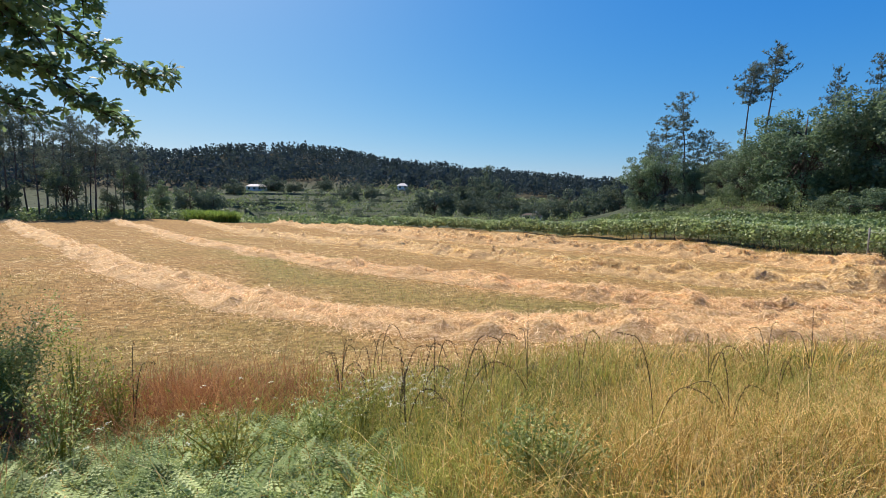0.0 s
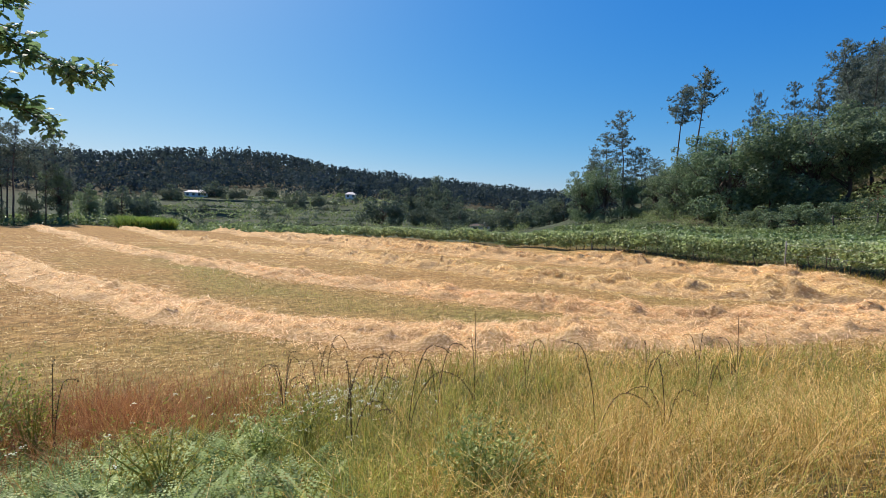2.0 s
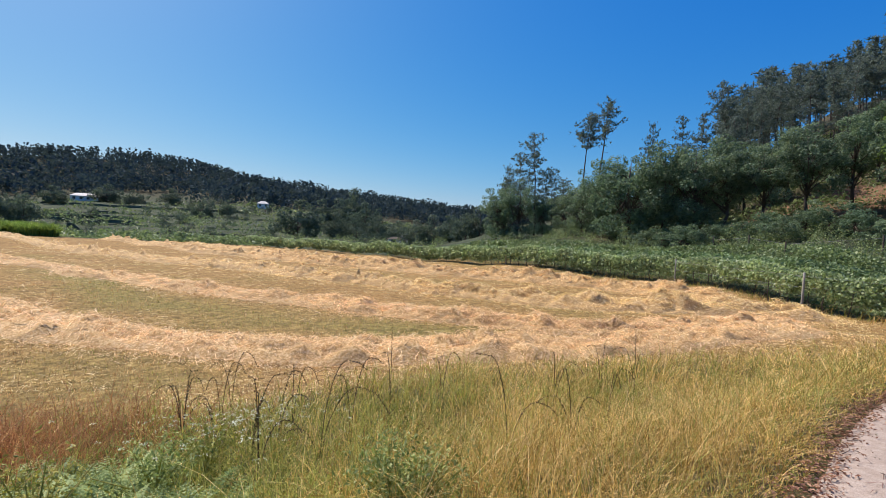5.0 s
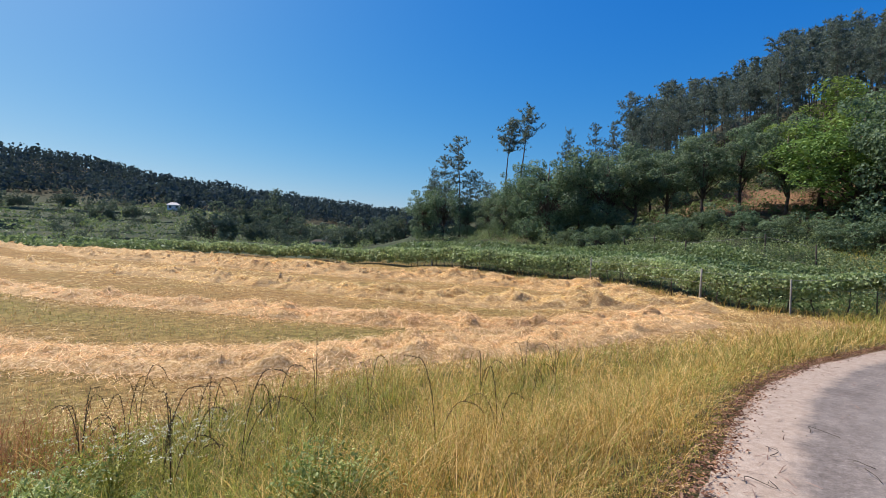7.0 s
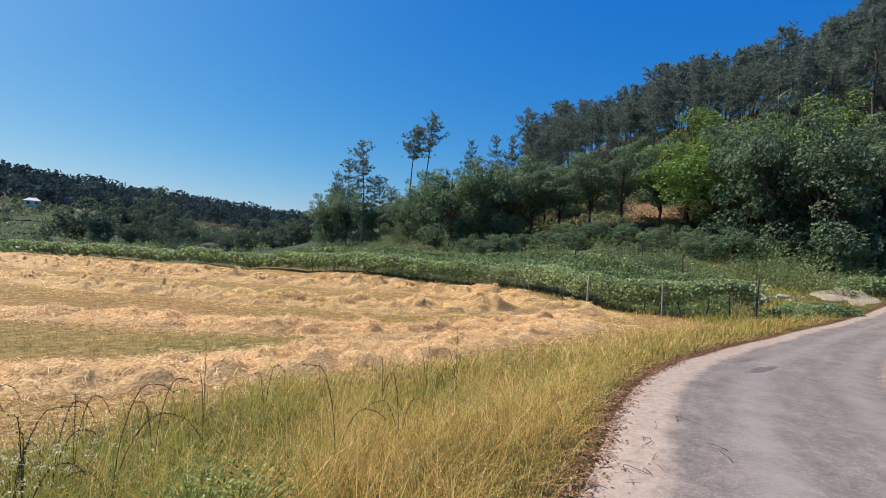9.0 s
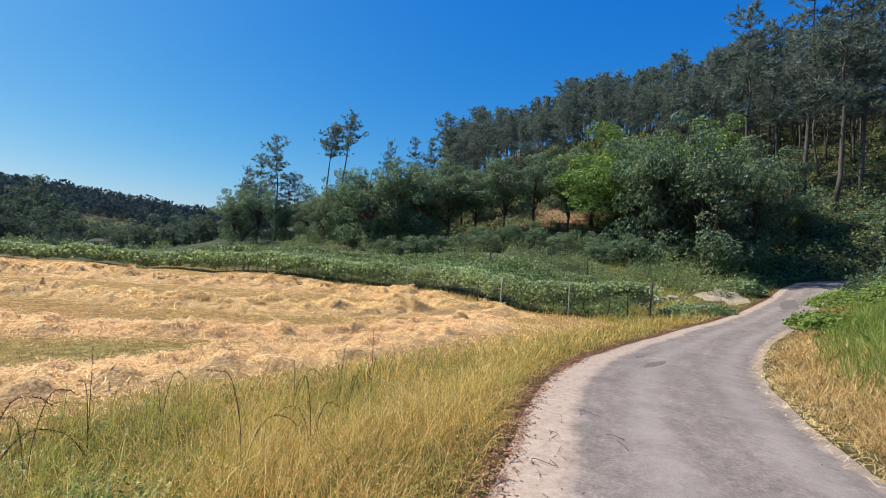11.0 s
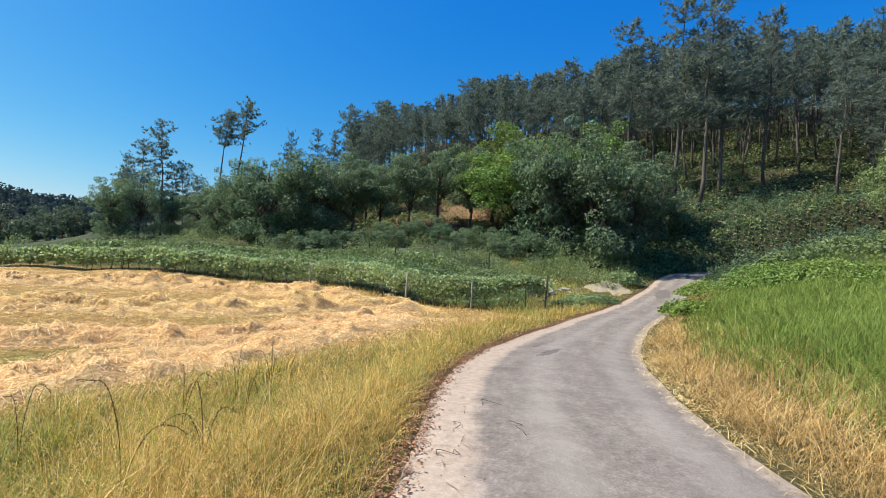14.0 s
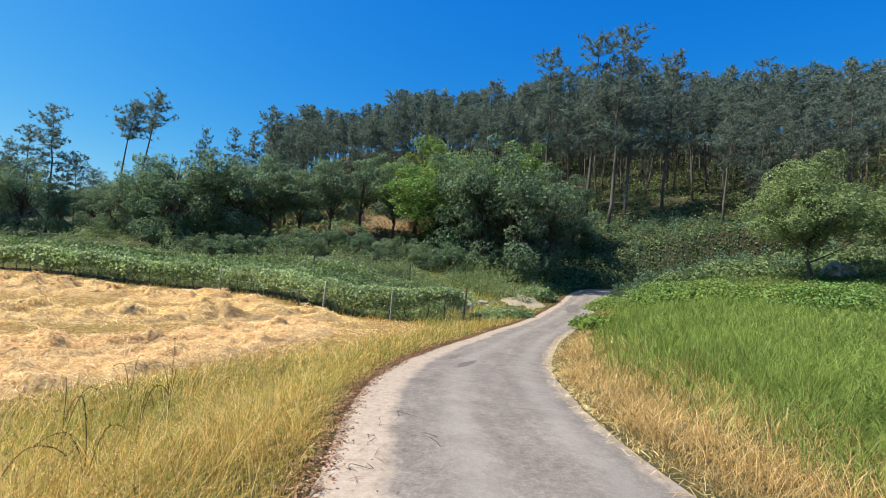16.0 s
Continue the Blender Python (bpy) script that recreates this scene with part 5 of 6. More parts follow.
# ---- overhanging oak branch ----
def near_oak():
    """The oak beside the lane; only its outer boughs hang into view."""
    global rng
    rng = np.random.default_rng(404)
    root = new("near_oak")
    bx, by = at(-66, 8.5)
    bz = float(land_z(np.array([bx]), np.array([by]))[0])
    grow = 1.6
    root.location = (bx * grow, by * grow, 1.6 + (bz - 1.6) * grow)
    root.scale = (grow, grow, grow)
    wood, crown = Buf(), Buf()
    def loc(az, el, r):
        x, y = at(az, r * math.cos(radians(el)))
        return np.array([x - bx, y - by, 1.6 + r * math.sin(radians(el)) - bz])
    fork = np.array([0.2, 0.1, 2.6])
    tube(wood, [(0, 0, -0.3), (0.05, 0.05, 1.2), fork, (0.1, 0.3, 5.2), (0.2, 0.4, 7.5)], [0.34, 0.27, 0.24, 0.14, 0.04], 12)
    boughs = [
        [(-50, 22, 7.8), (-43, 18, 7.4), (-38, 16.5, 7.3), (-34, 14.4, 7.3), (-30.5, 13.2, 7.2), (-28.6, 13.6, 7.2)],
        [(-50, 18, 7.6), (-42, 14, 7.2), (-38, 12.3, 7.1), (-35.5, 10.2, 7.1), (-33.4, 8.8, 7.1)],
        [(-50, 26, 7.6), (-44, 22, 7.3), (-40, 20.5, 7.2), (-37, 19.5, 7.2), (-35.2, 18.6, 7.1)],
        [(-52, 14, 7.4), (-46, 12, 7.0), (-43, 9.8, 6.9), (-40.6, 9.2, 6.8)],
        [(-54, 31, 7.4), (-47, 26, 7.2), (-42, 24.5, 7.1), (-38.5, 23.5, 7.0)],
        [(-52, 20, 7.2), (-46, 18, 7.0), (-42, 17, 6.9), (-39, 15.4, 6.9)],
        [(-50, 16, 6.8), (-45, 15.5, 6.7), (-41.5, 13.0, 6.7)],
        [(-50, 24, 7.0), (-45, 21, 6.8), (-41.5, 18.8, 6.8), (-38.5, 18, 6.8)],
        [(-58, 20, 7.0), (-52, 16, 6.8), (-47, 18, 6.7)],
    ]
    shape = np.array([(0, 0), (0.1, 0.1), (0.07, 0.2), (0.2, 0.34), (0.13, 0.44), (0.26, 0.6), (0.16, 0.7), (0.17, 0.85), (0, 1.0)])
    outline = np.concatenate([shape, (shape[1:-1] * [-1, 1])[::-1]])
    k = len(outline)
    def oak_leaves(p, d, nrm, size, tint):
        n = len(p)
        d = unit(d - nrm * (d * nrm).sum(1, keepdims=True))
        s = np.cross(nrm, d)
        v = p[:, None] + size[:, None, None] * (s[:, None] * outline[None, :, 0:1] + d[:, None] * outline[None, :, 1:2]
                                                + nrm[:, None] * (np.abs(outline[:, 0:1]) * 0.5 - 0.12 * outline[:, 1:2] ** 2)[None])
        tri = []
        for i in range(1, 8):
            tri += [[i, i + 1, k - i]] if i == 7 else [[i, i + 1, k - i], [i + 1, k - i - 1, k - i]]
        tri.append([0, 1, k - 1])
        i = np.arange(n)[:, None, None] * k
        crown.add(v, (i + np.array(tri)[None]).reshape(-1, 3), np.repeat(tint, k))
    for b in boughs:
        pts = [fork + rng.normal(0, 0.1, 3)] + [loc(*q) for q in b]
        line = spline(pts, 0.12)
        rad = np.linspace(0.075, 0.008, len(line))
        tube(wood, line, rad, 6)
        start = int(len(line) * 0.42)
        for i in range(start, len(line)):
            for s in range(4):
                L = rng.uniform(0.15, 0.55) * (1.15 - 0.6 * i / len(line))
                d = unit(rng.normal(size=3) * [1, 1, 0.7] + unit(line[min(i + 1, len(line) - 1)] - line[i - 1]) * 0.9)
                tip = line[i] + d * L + [0, 0, -0.1 * L]
                tube(wood, [line[i], (line[i] + tip) / 2 + [0, 0, 0.03], tip], [0.009, 0.006, 0.003], 3)
                m = 10
                u = np.concatenate([rng.uniform(0.25, 1, m - 4), np.ones(4)])[:, None]
                p = line[i] + (tip - line[i]) * u + rng.normal(0, 0.02, (m, 3))
                dd = unit(d * 0.7 + rng.normal(size=(m, 3)) * 0.8)
                nrm = unit(rng.normal(size=(m, 3)) * 0.6 + [0, 0, 1])
                oak_leaves(p, dd, nrm, rng.uniform(0.09, 0.16, m), np.clip(rng.normal(0.5, 0.25, m), 0, 1))
    part("trunk", wood.mesh("trunk", M_BARK, True), root)
    part("crown", crown.mesh("crown", M_OAK), root, "lobed green oak leaves")
    tagged(root, "oak with lobed green leaves overhanging the field", "tree")


near_oak()


# ---- verge ----
def zone(x, y):
    r, az = np.hypot(x, y), np.degrees(np.arctan2(x, y))
    return r, az


def grass(name, n, az0, az1, r0, r1, power, keep_fn, high, width, lean, material, label, seed, wind=0.55, seg=3, tint=(0.5, 0.24), heads=0.0):
    global rng
    rng = np.random.default_rng(seed)
    x, y = sector(n, az0, az1, r0, r1, power)
    tuft = rng.integers(0, max(1, n // 16), n)
    loose = rng.uniform(0, 1, n) < 0.3
    cx, cy = np.where(loose, x, x[tuft]), np.where(loose, y, y[tuft])
    spread = 0.03 + 0.014 * np.hypot(cx, cy)
    x = np.where(loose, x, cx + rng.normal(0, 1, n) * spread)
    y = np.where(loose, y, cy + rng.normal(0, 1, n) * spread)
    away = np.arctan2(y - cy, x - cx)
    g, _ = road_gap(x, y)
    prob = keep_fn(cx, cy, g)
    keep = (prob > rng.uniform(0, 1, n)) & (g > 0.12)
    x, y, g, tuft, loose, away = x[keep], y[keep], g[keep], tuft[keep], loose[keep], away[keep]
    m = len(x)
    own = rng.normal(0, 1, n)[tuft]
    r = np.hypot(x, y)
    h = rng.uniform(*high, m) * (0.6 + 0.7 * fbm(x / 0.9, y / 0.9, seed) + 0.12 * own) * sstep(-0.25, 0.9, g)
    far = np.clip(r / 5, 1, 4)
    b = on_land(x, y) - [0, 0, 0.03]
    ld = np.where(rng.uniform(0, 1, m) < wind, rng.normal(-0.9, 0.9, m), rng.uniform(0, 6.28, m))
    ld = np.where(loose, ld, away + rng.normal(0, 0.6, m))
    tt = np.clip(rng.normal(*tint, m) + 0.16 * own + 0.5 * (fbm(x / 1.4, y / 1.4, seed + 2) - 0.5), 0, 1)
    le = rng.uniform(*lean, m)
    buf = Buf()
    blades(buf, b, h, width * far, ld, le, tt, seg)
    if heads:
        k = rng.uniform(0, 1, m) < heads
        q = int(k.sum())
        for s in range(5):
            f = 0.8 + 0.045 * s
            lv = np.stack([np.cos(ld[k]), np.sin(ld[k]), np.zeros(q)], 1)
            c = b[k] + np.array([0, 0, 1.0]) * (h[k] * (f - 0.35 * le[k] * f * f))[:, None] + lv * (h[k] * le[k] * f * f)[:, None]
            leaves(buf, c, unit(rand_dirs(q) + [0, 0, 0.2]), 0.019 * far[k] ** 0.6, tt[k], 0.32)
    tagged(new(name, buf.mesh(name, material)), label, "grass", kind="stuff")


def verge_in(x, y, inner=0.0):
    """1 on the verge between lane and mown field."""
    r, az = zone(x, y)
    lim = np.interp(az, FIELD_AZ, FIELD_IN)
    lim = np.where(az > 66, 23 + (az - 66) * 1.2, lim)
    return 1 - sstep(-1.2, 1.0, r - lim + (fbm(x / 1.5, y / 1.5, 21) - 0.5) * 1.6)


def left_side(x, y):
    """On the field's side of the lane."""
    r, az = zone(x, y)
    lim = np.interp(np.hypot(x, y), [0, 2, 4, 8, 14, 25, 50], [35, 38, 50, 60, 65, 74, 80])
    return (az < lim + 8) & (y > np.interp(x, RC[:, 0], RC[:, 1]))


def gold_prob(x, y, g):
    r, az = zone(x, y)
    return verge_in(x, y) * left_side(x, y) * (0.03 + 0.3 * sstep(-14, 6, az) + 0.6 * sstep(8, 34, az))


def green_prob(x, y, g):
    r, az = zone(x, y)
    p = 0.36 + 0.64 * (1 - sstep(10, 44, az)) + 0.5 * sstep(3.8, 7, r) * sstep(15, 35, az)
    p = p * (1 - 0.75 * (1 - sstep(-20, -4, az + (r - 3) * 6)))
    return verge_in(x, y) * left_side(x, y) * p * (0.3 + 0.7 * sstep(0.35, 0.6, fbm(x / 1.1, y / 1.1, 71)))


def red_prob(x, y, g):
    r, az = zone(x, y)
    blob = np.exp(-((az + 28) / 11) ** 2 - ((r - 5.9) / 0.85) ** 2)
    return blob * (0.35 + 0.65 * sstep(0.38, 0.58, fbm(x / 0.7, y / 0.7, 73)))


grass("dry_grass", 125000, -62, 84, 1.9, 28, 1.5, gold_prob, (0.25, 0.66), 0.006, (0.15, 1.5), M_DRY, "tall golden dry grass along the lane", 501, heads=0.5, tint=(0.5, 0.34))
grass("verge_grass", 110000, -62, 80, 1.9, 26, 1.5, green_prob, (0.22, 0.6), 0.0065, (0.1, 1.3), M_GREEN, "yellowish green grass of the verge", 502, heads=0.35, tint=(0.48, 0.34))
grass("red_grass", 60000, -55, -4, 3.4, 7.6, 1.0, red_prob, (0.35, 0.85), 0.0055, (0.1, 1.0), M_RED, "reddish brown seeding grass and dock", 503, heads=0.6, tint=(0.5, 0.34))


def fronds(buf, base, length, turn, rise, tint, pairs=11):
    """Fern fronds: an arching midrib with tapering leaflets on both sides."""
    n = len(base)
    out = np.stack([np.cos(turn), np.sin(turn), np.zeros(n)], 1)
    side = np.stack([-np.sin(turn), np.cos(turn), np.zeros(n)], 1)
    up = np.array([0, 0, 1.0])
    L = np.broadcast_to(length, (n,))[:, None]
    def rib(u):
        return base + out * L * u * np.cos(rise)[:, None] + up * L * (np.sin(rise)[:, None] * u - 0.32 * u * u)
    vs, fs = [], []
    c = 0
    for k in range(pairs):
        u = 0.22 + 0.76 * k / pairs
        p, q = rib(u), rib(min(u + 0.055, 1.0))
        w = L * 0.34 * (1 - (u - 0.2) / 0.85) ** 0.8 * (0.9 + 0.2 * (k % 2))
        for sg in (1, -1):
            tip = p + side * sg * w + out * w * 0.35 - up * w * 0.18
            vs += [p, q, tip]
            fs.append([c, c + 1, c + 2] if sg > 0 else [c, c + 2, c + 1])
            c += 3
    a, b = rib(0.0), rib(1.0)
    vs += [a - side * 0.004, a + side * 0.004, rib(0.5), b]
    fs += [[c, c + 1, c + 2], [c, c + 2, c + 3]]
    c += 4
    v = np.stack(vs, 1)
    i = np.arange(n)[:, None, None] * c
    buf.add(v, (i + np.array(fs)[None]).reshape(-1, 3), np.repeat(tint, c))


def feathery(buf, base, length, turn, rise, tint, pairs=11, teeth=3):
    """Fern fronds whose leaflets are cut again into small teeth."""
    n = len(base)
    out = np.stack([np.cos(turn), np.sin(turn), np.zeros(n)], 1)
    side = np.stack([-np.sin(turn), np.cos(turn), np.zeros(n)], 1)
    up = np.array([0, 0, 1.0])
    L = np.broadcast_to(length, (n,))[:, None]
    cr, sr = np.cos(rise)[:, None], np.sin(rise)[:, None]
    def rib(u):
        return base + out * L * u * cr + up * L * (sr * u - 0.34 * u * u)
    vs = []
    for k in range(pairs):
        u = 0.2 + 0.78 * k / pairs
        p = rib(u)
        w = L * 0.36 * (1 - (u - 0.2) / 0.84) ** 0.8
        for sg in (1, -1):
            axis = side * sg * w + out * w * 0.4 - up * w * rng.uniform(0.05, 0.3, (n, 1))
            for j in range(teeth):
                a, b = p + axis * (j / teeth), p + axis * ((j + 0.75) / teeth)
                reach = out * w * 0.2 * (1 - 0.75 * j / teeth) + axis * (0.7 / teeth)
                back = axis * (1.4 / teeth) - reach
                vs += [a, b, a + reach, a, b, a + back]
    a = rib(0.0)
    vs += [a - side * 0.004, a + side * 0.004, rib(1.0)]
    v = np.stack(vs, 1)
    m = len(vs)
    buf.add(v, (np.arange(n)[:, None] * m + np.arange(m)[None]).reshape(-1, 3), np.repeat(tint, m))


def fern_patch(name, n, az0, az1, r0, r1, power, keep_fn, lengths, material, label, seed, rise=(0.7, 1.35), pairs=11, fine=False):
    global rng
    rng = np.random.default_rng(seed)
    x, y = sector(n, az0, az1, r0, r1, power)
    g, _ = road_gap(x, y)
    keep = (keep_fn(x, y, g) > rng.uniform(0, 1, n)) & (g > 0.4)
    x, y = x[keep], y[keep]
    m = len(x)
    buf = Buf()
    (feathery if fine else fronds)(buf, on_land(x, y), rng.uniform(*lengths, m), rng.uniform(0, 6.28, m), rng.uniform(*rise, m), np.clip(rng.normal(0.5, 0.25, m), 0, 1), pairs)
    tagged(new(name, buf.mesh(name, material)), label, "fern", kind="stuff")


def fern_prob(x, y, g):
    r, az = zone(x, y)
    return (1 - sstep(-16, -2, az + (r - 3) * 6)) * (1 - sstep(4.6, 5.7, r - np.clip((-30 - az) * 0.12, 0, 3.5)))


fern_patch("fern_clump", 4600, -64, 2, 1.9, 8.5, 1.2, fern_prob, (0.26, 0.56), M_FERN, "feathery green ferns crowding the verge", 511, (0.6, 1.3), 11, True)


def bank_prob(x, y, g):
    r, az = zone(x, y)
    return sstep(1.9, 4.5, g + 3 * (fbm(x / 2, y / 2, 47) - 0.5)) * (y < np.interp(x, RC[:, 0], RC[:, 1])) * (r < 44)


def rgrass_prob(x, y, g):
    return (y < np.interp(x, RC[:, 0], RC[:, 1])) * (1 - sstep(1.0, 3.0, g + (fbm(x / 1.5, y / 1.5, 14) - 0.5)))


def rgreen_prob(x, y, g):
    return (y < np.interp(x, RC[:, 0], RC[:, 1])) * sstep(0.9, 2.6, g) * (1 - sstep(5.0, 10.0, g))


fern_patch("bracken", 24000, 77, 112, 6, 44, 1.2, bank_prob, (0.22, 0.5), M_BRACKEN, "bright green bracken covering the bank", 521, (0.8, 1.4), 6)
grass("bank_dry_grass", 76000, 74, 112, 3.8, 38, 1.6, rgrass_prob, (0.16, 0.42), 0.006, (0.4, 1.5), M_TAN, "golden dry grass edging the lane", 522, heads=0.1)
grass("bank_light_grass", 42000, 78, 116, 5, 30, 1.4, rgreen_prob, (0.3, 0.6), 0.006, (0.1, 0.9), M_BANK, "light green seeding grass on the bank", 524, heads=0.25, tint=(0.45, 0.2))
grass("bank_grass", 26000, 78, 116, 5, 36, 1.2, rgreen_prob, (0.25, 0.55), 0.008, (0.1, 0.9), M_BRACKEN, "lush green grass on the bank", 523)


def bramble(az, r, w, h, seed, material, label, name="bramble_bush"):
    global rng
    rng = np.random.default_rng(seed)
    x, y = at(az, r)
    z = float(land_z(np.array([x]), np.array([y]))[0])
    buf, wood = Buf(), Buf()
    n = 2200
    u = rand_dirs(n)
    u[:, 2] = np.abs(u[:, 2])
    lump = 0.7 + 0.6 * vnoise(u[:, 0] * 3 + 9, u[:, 1] * 3 + 9, seed)
    p = u * [w, w * 0.6, h] * (lump * rng.uniform(0.55, 1, n) ** 0.5)[:, None]
    leaves(buf, p, unit(u * 0.5 + rand_dirs(n) * 0.7 + [0, 0, 0.6]), rng.uniform(0.06, 0.13, n) * max(1, r / 25), np.clip(rng.normal(0.6, 0.24, n), 0, 1), 0.75)
    for k in range(9):
        q = p[rng.integers(n)]
        tube(wood, [(q[0] * 0.3, q[1] * 0.3, -0.1), q * [0.7, 0.7, 0.9], q], [0.015, 0.01, 0.004], 4)
    ob = new(name)
    ob.matrix_basis = pose(x, y, z, 0, 0, -az)
    part("stems", wood.mesh("stems", M_STEM), ob)
    part("foliage", buf.mesh("foliage", material), ob)
    return tagged(ob, label, "bush")


for az, r, w, h, s in [(88.5, 27, 1.6, 1.1, 1), (91.5, 26.5, 1.8, 1.15, 2), (94.6, 26, 1.5, 1.1, 3), (100.5, 24, 1.6, 1.0, 4), (104, 23.5, 1.8, 1.1, 5)]:
    bramble(az, r, w, h, 600 + s, M_BRIGHT, "pale-leaved bramble growing through the bracken")
for az, r, w, h, s in [(83.8, 22, 1.0, 0.7, 11), (82.6, 27, 1.2, 0.8, 12), (84.5, 33, 1.8, 1.0, 13)]:
    bramble(az, r, w, h, 600 + s, M_BRACKEN, "dense green bush at the edge of the lane", "roadside_bush")
for az, r, w, h, s in [(72.5, 30, 1.5, 0.45, 21), (74.2, 31, 1.2, 0.4, 22), (76.5, 40, 1.8, 0.9, 23), (70.8, 28, 1.0, 0.4, 24)]:
    bramble(az, r, w, h, 600 + s, M_SCRUB, "low green weeds beside the lane", "weed_clump")


# ---- weeds of the verge ----
def arching_weed(az, r, stems, seed, label):
    """Dark dry flower stalks that rise and bend over at the tip."""
    global rng
    rng = np.random.default_rng(seed)
    x, y = at(az, r)
    z = float(land_z(np.array([x]), np.array([y]))[0])
    root = new("arching_weed")
    root.location = (x, y, z)
    for turn, high, reach, droop in stems:
        buf = Buf()
        a = radians(turn - az)
        d = np.array([math.cos(a), math.sin(a), 0])
        pts = spline([(0, 0, -0.05), d * reach * 0.12 + [0, 0, high * 0.55], d * reach * 0.4 + [0, 0, high * 0.95], d * reach * 0.75 + [0, 0, high * (1 - 0.25 * droop)], d * reach + [0, 0, high * (1 - droop)]], 0.03)
        tube(buf, pts, np.linspace(0.0042, 0.002, len(pts)), 5, 0.4)
        m = len(pts) // 2
        for q in range(3):
            p = pts[m:] + rng.normal(0, 0.006, (len(pts) - m, 3))
            leaves(buf, p, rand_dirs(len(p)), 0.02, np.full(len(p), rng.uniform(0.2, 0.9)), 0.4)
        part("stalk", buf.mesh("stalk", M_STEM), root)
    return tagged(root, label, "weed", "arching weeds")


L_WEED = "dark dry arching flower stalks rising from the grass"
for az, r, stems, seed in [
        (2.0, 4.3, [(15, 0.92, 0.42, 0.12), (5, 0.7, 0.62, 0.42), (170, 0.35, 0.35, 0.3)], 701),
        (-4.5, 4.0, [(170, 0.84, 0.10, 0.0), (10, 0.48, 0.34, 0.3), (100, 0.7, 0.16, 0.05)], 702),
        (5.5, 5.2, [(20, 0.9, 0.35, 0.1), (160, 0.72, 0.2, 0.05)], 703),
        (10.0, 6.4, [(95, 1.2, 0.12, 0.0), (150, 0.85, 0.14, 0.0)], 704),
        (24.0, 4.6, [(150, 0.95, 0.4, 0.0), (20, 0.55, 0.5, 0.3)], 705),
        (34.0, 8.5, [(170, 0.9, 0.25, 0.05), (20, 1.0, 0.12, 0.0)], 706),
        (37.5, 9.2, [(100, 1.2, 0.15, 0.0), (190, 0.85, 0.4, 0.1), (10, 0.75, 0.15, 0.0)], 707),
        (-12.0, 5.2, [(175, 0.75, 0.25, 0.1), (20, 0.85, 0.12, 0.0)], 709),
        (16.0, 6.6, [(15, 0.85, 0.25, 0.15), (165, 0.75, 0.15, 0.0)], 710),
        (-1.0, 5.8, [(15, 0.8, 0.3, 0.3), (90, 0.8, 0.08, 0)], 711),
        (29.0, 6.8, [(15, 0.8, 0.4, 0.25), (110, 0.9, 0.1, 0.0)], 713),
        (-33.0, 5.2, [(80, 0.95, 0.2, 0.0), (20, 0.8, 0.2, 0.05)], 714)]:
    arching_weed(az, r, stems, seed, L_WEED)
weeds = random.Random(77)
for k in range(8):
    bent = [(weeds.choice((10, 20, 160, 175)) + weeds.gauss(0, 12), weeds.uniform(0.5, 0.85), weeds.uniform(0.1, 0.4), weeds.uniform(0.0, 0.3)) for q in range(weeds.randint(2, 3))]
    arching_weed(weeds.uniform(-14, 40), weeds.uniform(4.2, 7.4), bent, 800 + k, L_WEED)


def bush_weed(az, r, w, h, n, leaf, material, seed, label, name="tall_weed"):
    global rng
    rng = np.random.default_rng(seed)
    x, y = at(az, r)
    z = float(land_z(np.array([x]), np.array([y]))[0])
    root = new(name)
    root.location = (x, y, z)
    buf = Buf()
    for k in range(16):
        wood = Buf()
        a, l = rng.uniform(0, 6.28), rng.uniform(0.1, 1) * w
        tip = np.array([math.cos(a) * l, math.sin(a) * l, h * rng.uniform(0.6, 1.1)])
        pts = np.array([[0, 0, -0.05], tip * [0.35, 0.35, 0.5], tip])
        tube(wood, pts, [0.008, 0.006, 0.003], 4)
        part("stalk", wood.mesh("stalk", M_GREEN), root)
        u = rng.uniform(0.2, 1.05, n // 16)[:, None]
        p = tip * u * np.where(u < 0.5, 0.8, 1) + rng.normal(0, 0.07, (len(u), 3))
        leaves(buf, p, unit(rand_dirs(len(u)) + [0, 0, 0.4]), leaf * rng.uniform(0.6, 1.3, len(u)), np.clip(rng.normal(0.6, 0.25, len(u)), 0, 1), 0.4)
    part("foliage", buf.mesh("foliage", material), root)
    return tagged(root, label, "weed")


for az, r, w, h, s in [(-44.5, 6.4, 0.7, 1.45, 1), (-42.5, 6.6, 0.55, 1.3, 2)]:
    bush_weed(az, r, w, h, 9000, 0.035, M_FERN, 720 + s, "pale feathery weed bush beside the ferns")
for az, r, w, h, s in [(-37.5, 5.6, 0.3, 1.0, 5), (-39, 4.6, 0.3, 0.9, 6), (-34.5, 5.4, 0.25, 0.8, 7), (-14.5, 3.9, 0.4, 0.5, 8), (-24, 3.6, 0.4, 0.5, 9), (10.5, 3.0, 0.3, 0.42, 10), (13.5, 2.9, 0.3, 0.4, 12), (-9.5, 4.2, 0.35, 0.5, 13)]:
    bush_weed(az, r, w, h, 1300, 0.034, M_GREEN if s % 2 else M_FERN, 720 + s, "leafy green weed standing in the verge")


